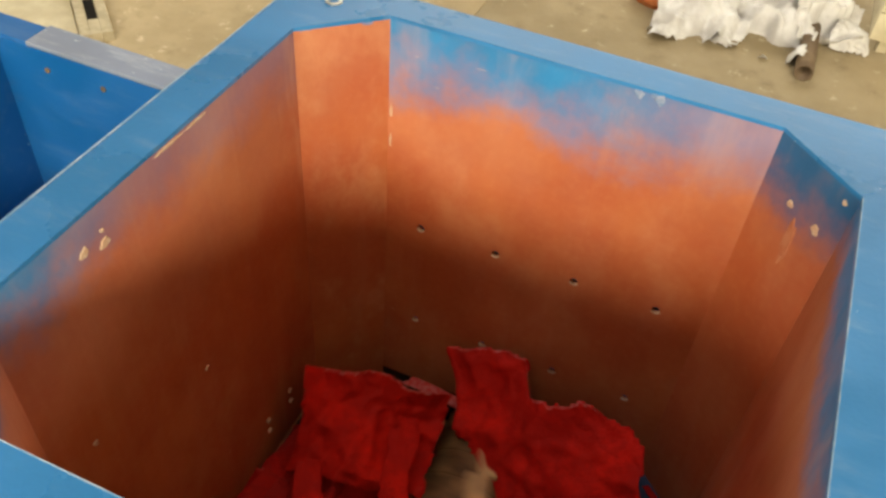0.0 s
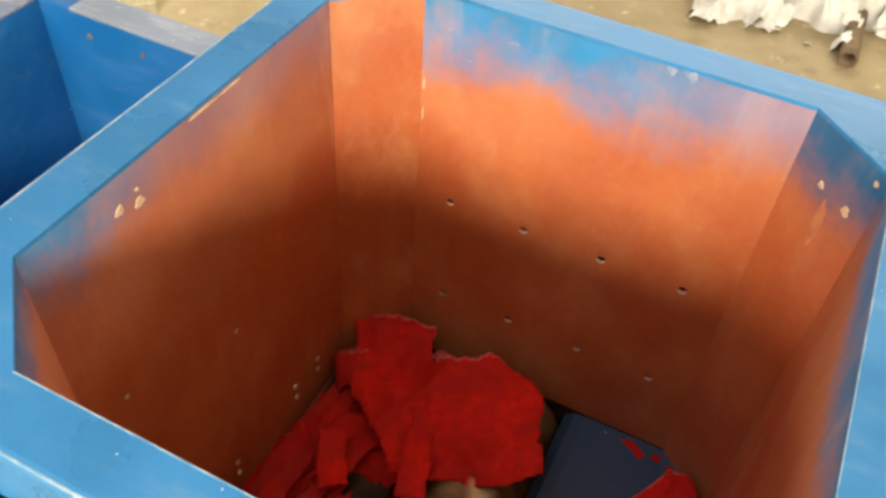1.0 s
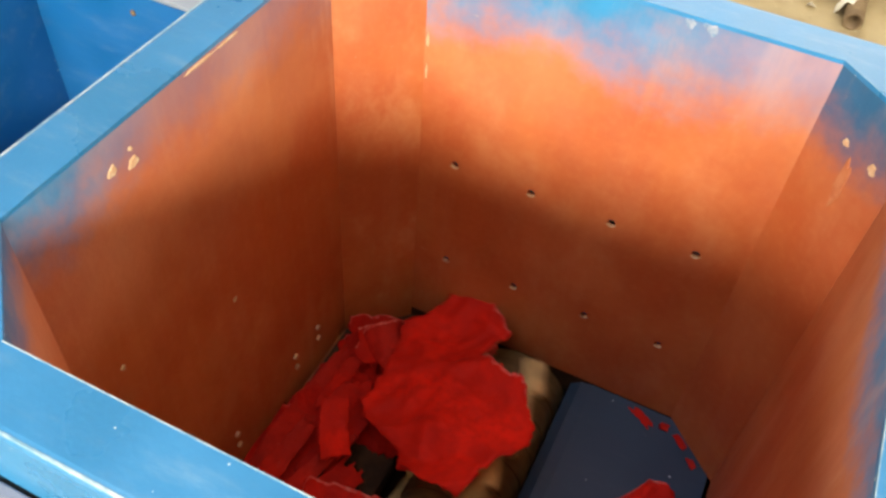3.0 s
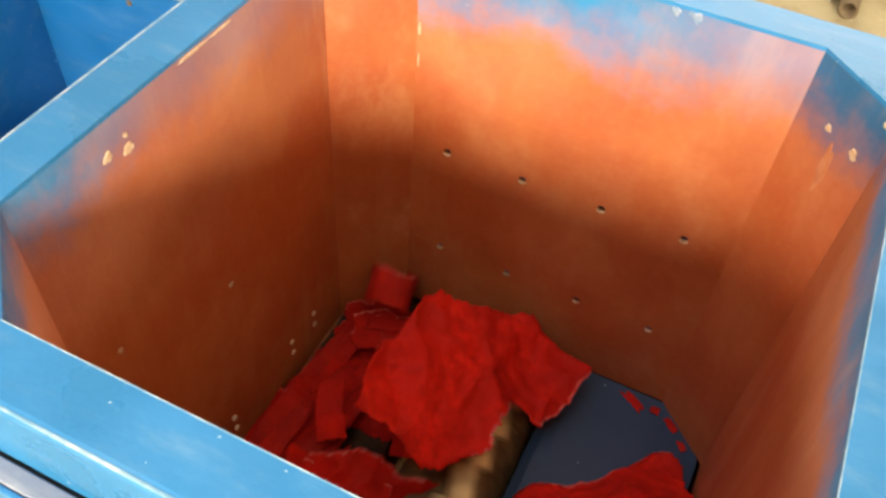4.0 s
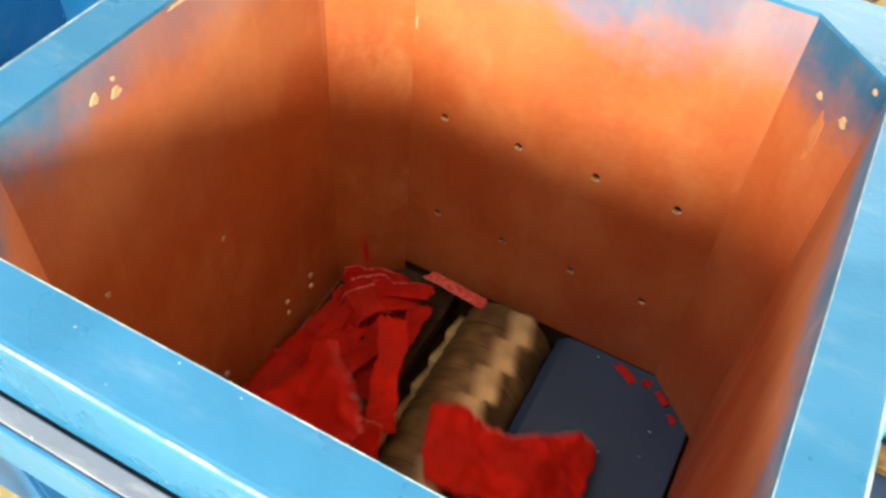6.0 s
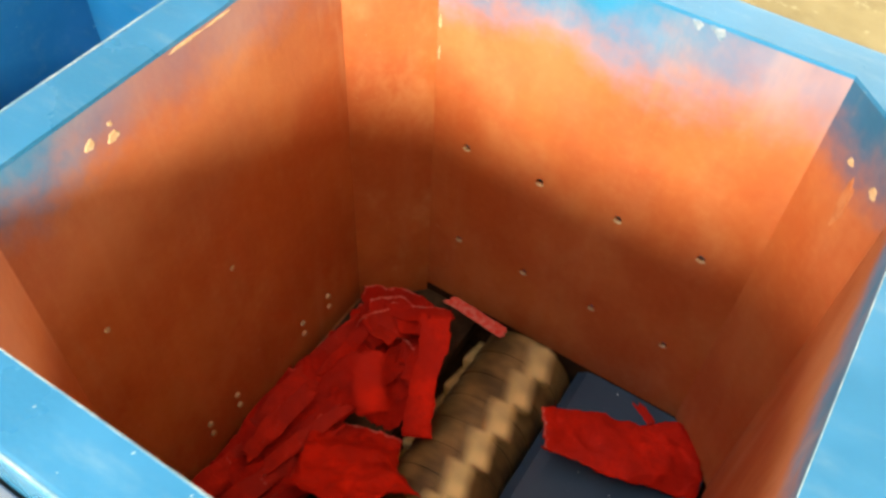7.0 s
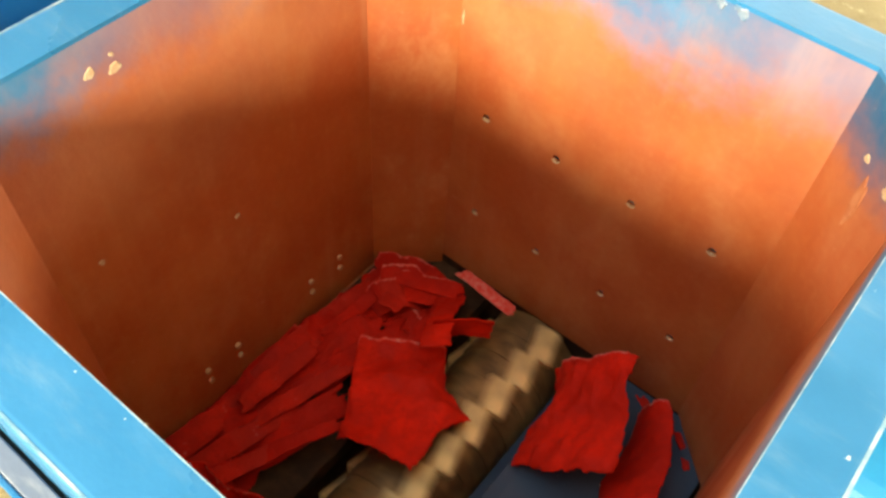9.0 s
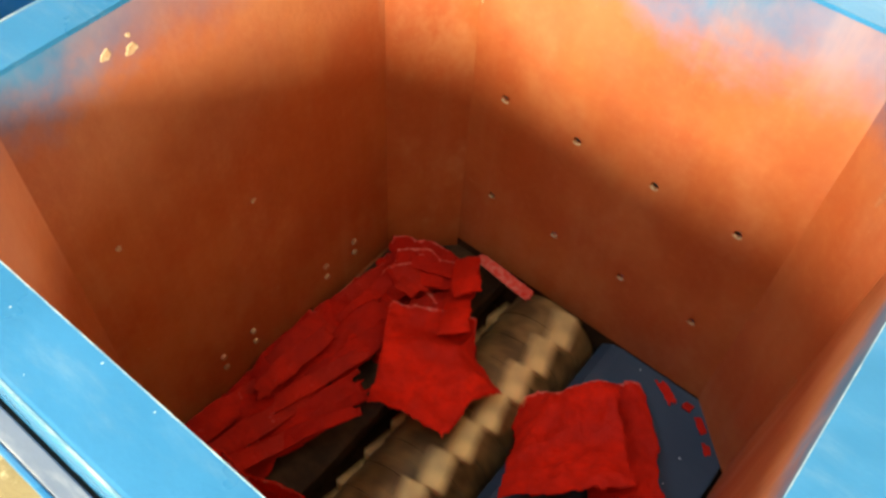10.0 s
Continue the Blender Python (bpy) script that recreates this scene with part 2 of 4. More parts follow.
def panel(a, b, z0, z1, thick, holes=(), r=0.009):
    """An upright sheet from a to b (its inner face), thick to the right of a -> b, with round holes (along, z)."""
    bm = bmesh.new()
    a, b = Vector((*a, 0)), Vector((*b, 0))
    u = (b - a).normalized()
    out = Vector((u.y, -u.x, 0))
    length = (b - a).length
    half = 0.03
    xs = sorted({0.0, length, *[s for h in holes for s in (h[0] - half, h[0] + half)]})
    zs = sorted({z0, z1, *[s for h in holes for s in (h[1] - half, h[1] + half)]})
    layers = []
    for off in (0.0, thick):
        grid = {(i, k): bm.verts.new(a + u * x + out * off + Vector((0, 0, z))) for i, x in enumerate(xs) for k, z in enumerate(zs)}
        rings = {}
        for i in range(len(xs) - 1):
            for k in range(len(zs) - 1):
                q = [grid[i, k], grid[i + 1, k], grid[i + 1, k + 1], grid[i, k + 1]]
                hit = [h for h in holes if abs((xs[i] + xs[i + 1]) / 2 - h[0]) < 1e-4 and abs((zs[k] + zs[k + 1]) / 2 - h[1]) < 1e-4]
                if not hit:
                    bm.faces.new(q)
                    continue
                c = a + u * hit[0][0] + out * off + Vector((0, 0, hit[0][1]))
                ring = [bm.verts.new(c + u * r * math.cos(t) + Vector((0, 0, r * math.sin(t)))) for t in [math.radians(225) + j * math.tau / 16 for j in range(16)]]
                for s in range(4):
                    arc = [ring[(s * 4 + j) % 16] for j in range(5)]
                    bm.faces.new([q[s], q[(s + 1) % 4], *reversed(arc)])
                rings[hit[0]] = ring
        layers.append((grid, rings))
    (g0, r0), (g1, r1) = layers
    for h in r0:
        for j in range(16):
            bm.faces.new((r0[h][j], r0[h][(j + 1) % 16], r1[h][(j + 1) % 16], r1[h][j]))
    nx, nz = len(xs), len(zs)
    rim = [(i, 0) for i in range(nx)] + [(nx - 1, k) for k in range(1, nz)] + [(i, nz - 1) for i in range(nx - 2, -1, -1)] + [(0, k) for k in range(nz - 2, 0, -1)]
    for p, q in zip(rim, rim[1:] + rim[:1]):
        bm.faces.new((g0[p], g0[q], g1[q], g1[p]))
    return bm


def blob(place, across, up, normal, size, seed, thick=0.0015):
    """A thin splash of filler on a panel, with an uneven outline."""
    bm = bmesh.new()
    rnd = random.Random(seed)
    u, v, n = Vector(across), Vector(up), Vector(normal)
    phase = [rnd.uniform(0, 6.28) for _ in range(4)]
    rings = []
    for h, s in ((0, 1.0), (thick, 0.85)):
        ring = []
        for i in range(18):
            t = i * math.tau / 18
            rr = size * s * (1 + 0.12 * math.sin(2 * t + phase[0]) + 0.11 * math.sin(3 * t + phase[1]) + 0.12 * math.sin(5 * t + phase[2]))
            ring.append(bm.verts.new(Vector(place) + u * rr * math.cos(t) + v * rr * math.sin(t) + n * (h + 0.0004)))
        rings.append(ring)
    for i in range(18):
        bm.faces.new((rings[0][i], rings[0][(i + 1) % 18], rings[1][(i + 1) % 18], rings[1][i]))
    bm.faces.new(rings[1])
    bm.faces.new(rings[0])
    return bm


# ---------------------------------------------------------------- ground
def build_ground():
    bm = bmesh.new()
    bmesh.ops.create_grid(bm, x_segments=8, y_segments=8, size=400)
    tagged(mesh_object("ground", bm, CONCRETE), "dusty tan concrete yard floor, stained and patchy", "ground", kind="structure")
    # the same concrete, 1.4 times as pale, beyond the bin
    tagged(mesh_object("floor_patch", box(-6.45, -0.50, -0.2, 2.7, 0.0, 0.006, 0), PALE_CONCRETE), "paler patch of the sandy concrete floor", "floor", kind="structure")


def build_shell():
    """Unseen plain walls and a roof, added with openings that shape the light."""
    plaster = plain("plaster", (0.52, 0.46, 0.35), (0.62, 0.56, 0.44), 3, 0.9)
    roof = plain("roof_sheet", (0.55, 0.54, 0.50), (0.66, 0.65, 0.60), 5, 0.8)
    x0, x1, y0, y1, z = -6.5, 13.0, -5.0, 8.0, 5.4

    def wall(name, bm, label):
        tagged(mesh_object(name, bm, plaster), label, "wall", kind="structure")
    bm = box(x0, x1, y1, y1 + 0.2, 0, 3.40, 0)
    box(x0, x1, y1, y1 + 0.2, 5.0, z, 0, bm)
    box(x0, -5.0, y1, y1 + 0.2, 3.401, 4.999, 0, bm)
    box(10.0, x1, y1, y1 + 0.2, 3.401, 4.999, 0, bm)
    wall("unseen_wall_north", bm, "unseen pale wall, added with an opening for the added light")
    wall("unseen_wall_west", box(x0 - 0.2, x0, y0, y1, 0, z, 0), "unseen pale wall, added to enclose the light")
    wall("unseen_wall_east", box(x1, x1 + 0.2, y0, y1, 0, z, 0), "unseen pale wall, added to enclose the light")
    bm = box(x0, x1, y0 - 0.2, y0, 0, 2.58, 0)
    box(x0, x1, y0 - 0.2, y0, 3.54, z, 0, bm)
    box(x0, -1.43, y0 - 0.2, y0, 2.581, 3.539, 0, bm)
    box(8.03, x1, y0 - 0.2, y0, 2.581, 3.539, 0, bm)
    wall("unseen_wall_south", bm, "unseen pale wall, added with an opening for the added light")
    rx0, rx1, ry0, ry1 = -3.8, 1.2, -3.5, 0.3      # opening in the added roof, sized to shape the sky's light
    bm = box(x0, x1, ry1, y1, z, z + 0.1, 0)
    box(x0, x1, y0, ry0, z, z + 0.1, 0, bm)
    box(x0, rx0, ry0 + 0.001, ry1 - 0.001, z, z + 0.1, 0, bm)
    box(rx1, x1, ry0 + 0.001, ry1 - 0.001, z, z + 0.1, 0, bm)
    tagged(mesh_object("ceiling", bm, roof), "unseen pale roof, added with an opening that shapes the sky's light", "ceiling", kind="structure")


# ---------------------------------------------------------------- hopper
OCT = [(CX, -D), (0, -D + CY), (0, -CY), (CX, 0), (W - CX, 0), (W, -CY), (W, -D + CY), (W - CX, -D)]


def build_hopper():
    hopper = thing("shredder_hopper", (0.5, -D / 2, 0), "blue steel shredder hopper, primed orange-red inside, overspray below the rim", "shredder hopper")
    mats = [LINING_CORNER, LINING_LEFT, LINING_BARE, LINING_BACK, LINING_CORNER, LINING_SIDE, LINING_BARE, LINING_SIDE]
    for i, m in enumerate(mats):
        a, b = OCT[i], OCT[(i + 1) % 8]
        holes = [(0.221 - CX + 0.183 * k, H - d) for k in range(4) for d in (0.512, 0.827)] if i == 3 else []
        part("corner_panel" if i % 2 == 0 else "wall_panel", panel(b, a, BED_Z if i < 3 else FLOOR_Z, H - 0.008, 0.01, [(Vector((b[0] - a[0], b[1] - a[1])).length - h[0], h[1]) for h in holes]), m, hopper)
    # rim: a flat flange round the octagon with a turned-down lip
    bm = bmesh.new()
    inner = [bm.verts.new((x, y, H)) for x, y in OCT]
    low = [bm.verts.new((x, y, H - 0.008)) for x, y in OCT]

    def square(off, z):
        return [bm.verts.new(p) for p in ((-off, -D - off, z), (-off, off, z), (W + off, off, z), (W + off, -D - off, z))]
    rings = [square(RIM - 0.010, H), square(RIM - 0.005, H - 0.0012), square(RIM - 0.0015, H - 0.0045), square(RIM, H - 0.010), square(RIM, H - 0.13), square(RIM - 0.008, H - 0.13), square(RIM - 0.008, H - 0.012)]
    for p, q in zip(rings, rings[1:]):
        for i in range(4):
            bm.faces.new((p[i], p[(i + 1) % 4], q[(i + 1) % 4], q[i]))
    for ring, oct_ring in ((rings[0], inner), (rings[-1], low)):
        for i in range(4):
            bm.faces.new((ring[i], ring[(i + 1) % 4], oct_ring[(2 * i + 2) % 8], oct_ring[2 * i + 1]))
            bm.faces.new((ring[i], oct_ring[2 * i + 1], oct_ring[2 * i]))
    for i in range(8):
        bm.faces.new((inner[i], inner[(i + 1) % 8], low[(i + 1) % 8], low[i]))
    flange = part("flange", bm, RIM_BLUE, hopper, "blue enamelled rim flange with chipped edges")
    # highlights along the rim's worn edges, painted on as thin pale strips
    for i in (5, 7):
        a, b = Vector((*OCT[i], H)), Vector((*OCT[(i + 1) % 8], H))
        u = (b - a).normalized()
        o = Vector((-u.y, u.x, 0))
        strip = bmesh.new()
        low4 = [strip.verts.new(p + Vector((0, 0, 0.0003))) for p in (a - o * 0.0002, b - o * 0.0002, b + o * 0.0011, a + o * 0.0011)]
        top4 = [strip.verts.new(v.co + Vector((0, 0, 0.0007))) for v in low4]
        strip.faces.new(top4)
        for j in range(4):
            strip.faces.new((low4[j], low4[(j + 1) % 4], top4[(j + 1) % 4], top4[j]))
        part("worn_edge_glint", strip, EDGE, flange, "worn inner edge of the rim with its highlight painted on")
    for q in ((-RIM + 0.002, -RIM + 0.0045, -D - RIM + 0.006, RIM - 0.006), (-RIM + 0.006, W + RIM - 0.006, -D - RIM + 0.002, -D - RIM + 0.005), (W + RIM - 0.006, W + RIM - 0.002, -D - RIM + 0.006, RIM - 0.006)):
        part("worn_edge_glint", box(*q, H - 0.004, H - 0.0006, 0), EDGE, flange, "worn outer edge of the rim with its highlight painted on")
    part("lifting_hole", tube((0.018, -0.008, H + 0.0005), (0.018, -0.008, H + 0.004), 0.017, 0.011, 18), STEEL, flange, "bare steel ring round a hole in the rim")
    # outer skin, blue
    for i in range(8):
        a, b = Vector(OCT[i]), Vector(OCT[(i + 1) % 8])
        o = Vector((-(b - a).y, (b - a).x)).normalized() * (0.03 if i == 3 else 0.0115)
        part("outer_skin", panel(tuple(b + o), tuple(a + o), FLOOR_Z, H - 0.012, 0.003), BIN_BLUE, hopper)
    # light on each hole's lower edge, painted as a cream crescent
    for k in range(4):
        for d in (0.512, 0.827):
            bm = bmesh.new()
            c = Vector((0.221 + 0.183 * k, -0.0012, H - d))
            arc = [math.radians(200 + j * 17) for j in range(10)]
            p = [bm.verts.new(c + Vector((0.0115 * math.cos(t), 0, 0.0115 * math.sin(t)))) for t in arc]
            q = [bm.verts.new(c + Vector((0.0072 * math.cos(t), 0.0, 0.0072 * math.sin(t) - 0.0012))) for t in arc]
            r = [bm.verts.new(v.co + Vector((0, 0.006, 0))) for v in q]
            for j in range(9):
                bm.faces.new((p[j], p[j + 1], q[j + 1], q[j]))
                bm.faces.new((q[j], q[j + 1], r[j + 1], r[j]))
            part("hole_glint", bm, CHIP_GLINT, hopper)
    # bolts low on the wall beside the rotor, in pairs
    for y in (-0.258, -0.357, -0.595, -0.684, -0.86):
        for z in (H - 0.947, H - 0.99):
            part("bolt_head", tube((0.0, y, z), (0.006, y, z), 0.0072, 0.0, 10), CHIP_GLINT, hopper)
    # splashes of filler and bare scuffs
    for y, d, s in ((-0.667, 0.078, 0.010), (-0.707, 0.065, 0.009), (-0.666, 0.054, 0.004), (-0.52, 0.55, 0.006), (-0.80, 0.42, 0.006)):
        part("paint_chip", blob((0, y, H - d), (0, 1, 0), (0, 0, 1), (1, 0, 0), s, int(-y * 1000)), CHIP_GLINT, hopper)
    for x, d, s in ((0.619, 0.015, 0.009), (0.657, 0.016, 0.010), (0.645, 0.010, 0.005)):
        part("paint_chip", blob((x, 0, H - d), (1, 0, 0), (0, 0, 1), (0, -1, 0), s, int(x * 1000)), SPLASH, hopper)
    for y, s, k in ((-0.50, 0.003, 13.0), (-0.43, 0.0025, 12.0)):
        part("paint_chip", blob((0, y, H - 0.0135), (0, k, 0), (0, 0, 0.9), (1, 0, 0), s, int(-y * 777)), CHIP_GLINT, hopper, "bare worn edge below the rim")
    for d, s, k in ((0.215, 0.0028, 6.0), (0.29, 0.0024, 7.0)):
        part("paint_chip", blob((CX + 0.006, 0, H - d), (1, 0, 0), (0, 0, k), (0, -1, 0), s, int(d * 500)), CHIP_GLINT, hopper, "bare worn streak along the fold")
    u = Vector((CX, -CY, 0)).normalized()
    nrm = Vector((-CY, -CX, 0)).normalized()
    for f, d, s, stretch in ((0.39, 0.109, 0.006, 1.3), (0.74, 0.112, 0.008, 1.3), (0.88, 0.030, 0.005, 1.0), (0.53, 0.175, 0.010, 5.0)):
        p = Vector((W - CX, 0, H - d)) + Vector((CX, -CY, 0)) * f
        part("paint_chip", blob(p, u, (0, 0, stretch), nrm, s, int(d * 1000)), PRIMER if stretch > 2 else CHIP_GLINT, hopper)
    # scraped seam along the foot of the wall beside the rotor
    part("foot_seam", box(0.0005, 0.004, -D + CY + 0.01, -CY - 0.005, BED_Z + 0.002, BED_Z + 0.006, 0), PRIMER, hopper, "pale scraped seam at the wall's foot")
    # machine body below the panels
    part("rotor_box", box(-0.03, W + 0.03, -D - 0.03, 0.03, 0.0, 0.02, 0), DARK_STEEL, hopper)
    for x0, x1, y0, y1 in ((-0.03, -0.012, -D - 0.03, 0.03), (W + 0.012, W + 0.03, -D - 0.03, 0.03), (-0.012, W + 0.012, 0.012, 0.03), (-0.012, W + 0.012, -D - 0.03, -D - 0.012)):
        part("side_plate", box(x0, x1, y0, y1, 0.02, FLOOR_Z + 0.03, 0), DARK_STEEL, hopper)
    # bed beside the rotor and the ram's plate on the other side
    part("bed_plate", box(-0.008, 0.30, -D - 0.008, 0.008, BED_Z - 0.06, BED_Z - 0.004, 0.003), DARK_STEEL, hopper)
    bm = bmesh.new()
    prof = [(0.60, FLOOR_Z - 0.10), (0.605, FLOOR_Z - 0.03), (0.63, FLOOR_Z - 0.006), (0.66, FLOOR_Z), (0.99, FLOOR_Z), (0.99, FLOOR_Z - 0.04)]
    va = [bm.verts.new((x, -D + 0.004, z)) for x, z in prof]
    vb = [bm.verts.new((x, -0.004, z)) for x, z in prof]
    for i in range(len(prof) - 1):
        bm.faces.new((va[i], va[i + 1], vb[i + 1], vb[i]))
    bm.faces.new(va)
    bm.faces.new(vb)
    part("ram_plate", bm, SLATE, hopper, "dark slate-blue steel ram plate")
    return hopper


ROTOR_X, ROTOR_Z, ROTOR_R = 0.475, 0.15, 0.125


def build_rotor():
    rotor = thing("shredder_rotor", (ROTOR_X, -D / 2, ROTOR_Z), "brown worn steel shredder rotor with square cutter teeth", "rotor")
    half = D / 2 - 0.03
    bm = bmesh.new()
    # shallowly grooved drum
    seg, n = 40, 26
    rings = []
    for i in range(n + 1):
        y = -half + 2 * half * i / n
        for r in ((ROTOR_R, ROTOR_R - 0.003) if i % 2 else (ROTOR_R - 0.003, ROTOR_R)):
            rings.append([bm.verts.new((r * math.cos(k * math.tau / seg), y, r * math.sin(k * math.tau / seg))) for k in range(seg)])
    for p, q in zip(rings, rings[1:]):
        for k in range(seg):
            bm.faces.new((p[k], p[(k + 1) % seg], q[(k + 1) % seg], q[k]))
    bm.faces.new(rings[0])
    bm.faces.new(rings[-1])
    drum = mesh_object("drum", bm, ROTOR_STEEL)
    drum.parent = rotor
    # three rows of square cutters set corner to corner, each row slightly twisted
    tooth = None
    for j in range(10):
        for k in range(3):
            m = pose(0, -half + 0.052 + j * 0.094, 0, 0, 21 + 0.8 * (j - 9) + k * 120, 0) @ pose(0, 0, ROTOR_R + 0.008, 0, 4, 18)
            if tooth is None:
                bm = box(-0.027, 0.027, -0.0455, 0.0455, -0.040, 0.014, 0.004)
                for v in bm.verts:
                    if v.co.z > 0:
                        v.co.z -= 0.24 * (0.027 - v.co.x)
                tooth = mesh_object("cutter_tooth", bm, LIT_TOOTH_STEEL)
                tooth.parent = rotor
                tooth.matrix_basis = m
            else:
                o = new("cutter_tooth", tooth.data)
                o.parent = rotor
                o.matrix_basis = m
    return rotor


# ---------------------------------------------------------------- the machine beside the hopper
def build_side_bin():
    b = thing("steel_bin", (-0.5, -0.55, 0), "open blue steel bin beside the hopper with a worn grey-blue rim", "bin")
    x0, x1, y0, y1, zt, zb = -0.757, -0.02, -1.05, -0.157, 1.08, 0.45
    for q in ((x0, x1, y1, y1 + 0.008, zb, zt), (x0 - 0.008, x0, y0, y1 + 0.008, zb, zt), (x0, x1, y0 - 0.008, y0, zb, zt), (x1, x1 + 0.006, y0, y1, zb, zt)):
        part("bin_wall", box(*q, 0.001), BIN_BLUE, b)
    part("bin_floor", box(x0, x1, y0, y1, zb - 0.008, zb, 0), BIN_BLUE, b)
    part("bin_rim", box(-0.66, x1, y1 - 0.004, y1 + 0.075, zt + 0.001, zt + 0.012, 0.003), BIN_RIM, b, "grey-blue rim bar, worn to bare metal")
    part("bin_rim", box(x0 - 0.06, -0.663, y1 + 0.004, y1 + 0.075, zt - 0.004, zt + 0.004, 0.003), BIN_BLUE, b)
    part("bin_rim", box(x0 - 0.06, x0 + 0.003, y0, y1 + 0.002, zt + 0.001, zt + 0.010, 0.003), WORN_BLUE, b)
    for x in (-0.62, -0.47):
        part("bolt_hole", tube((x, y1 - 0.003, zt - 0.05), (x, y1 + 0.001, zt - 0.05), 0.0065, 0, 14), RUST, b)
    for x, y in ((x0, y0), (x0, y1 - 0.05), (x1 - 0.05, y0), (x1 - 0.05, y1 - 0.05)):
        part("leg", box(x, x + 0.05, y, y + 0.05, 0, zb - 0.009, 0.004), DARK_BLUE, b)


def build_front_ledge():
    b = thing("machine_ledge", (0.4, -1.14, 0), "scuffed grey-blue steel ledge along the hopper's front", "machine frame")
    part("ledge_plate", box(-0.10, 1.12, -1.1265, -1.1025, 1.166, 1.174, 0.002), WORN_BLUE, b, "grey-blue plate, stained and rubbed pale")
    # near-black strip that darkens the gap behind the plate as its shadow would
    part("ledge_shade", box(-0.10, 1.12, -1.126, -1.030, 1.148, 1.1645, 0), GAP_SHADE, b)
    part("ledge_lip", box(-0.10, 1.12, -1.135, -1.1275, 1.06, 1.172, 0.002), RIM_BLUE, b)
    for x in (-0.09, 1.06):
        part("post", box(x, x + 0.03, -1.127, -1.100, 0, 1.1475, 0.004), DARK_BLUE, b)


def build_drive():
    b = thing("drive_housing", (1.45, -0.5, 0), "dark blue steel drive housing beside the hopper, scratched", "machine housing")
    part("housing", box(1.10, 1.75, -1.0, 0.05, 0, 0.82, 0.012), DARK_BLUE, b)
    # cover: highest at its back edge and rounding down to the front
    bm = bmesh.new()
    arc = [(-0.36 * math.sin(k * math.pi / 24), 0.823 + 0.12 * math.cos(k * math.pi / 24)) for k in range(13)] + [(0.0, 0.823)]
    sides = [[bm.verts.new((x, y, z)) for y, z in arc] for x in (1.14, 1.72)]
    for k in range(len(arc)):
        bm.faces.new((sides[0][k], sides[0][(k + 1) % len(arc)], sides[1][(k + 1) % len(arc)], sides[1][k]))
    for side in sides:
        bm.faces.new(side)
    part("cover", bm, COVER_BLUE, b, "bright blue rounded cover")
    for x0, x1, y, tilt in ((1.14, 1.30, -0.56, 0.02), (1.33, 1.42, -0.575, -0.01), (1.46, 1.66, -0.60, 0.015)):
        scratch = bmesh.new()
        rows = [[scratch.verts.new((x0 + (x1 - x0) * k / 8, y + tilt * math.sin(k * 1.3) + d, z)) for k in range(9)] for d, z in ((0, 0.8203), (0.0, 0.8215), (0.008, 0.8215), (0.008, 0.8203))]
        for p, q in zip(rows, rows[1:]):
            for k in range(8):
                scratch.faces.new((p[k], p[k + 1], q[k + 1], q[k]))
        part("scratch", scratch, BIN_RIM, b, "pale scrape in the paint")
    part("strip", box(1.12, 1.72, -0.43, -0.385, 0.824, 0.845, 0.004), ROTOR_STEEL, b, "brown rusty steel strip")


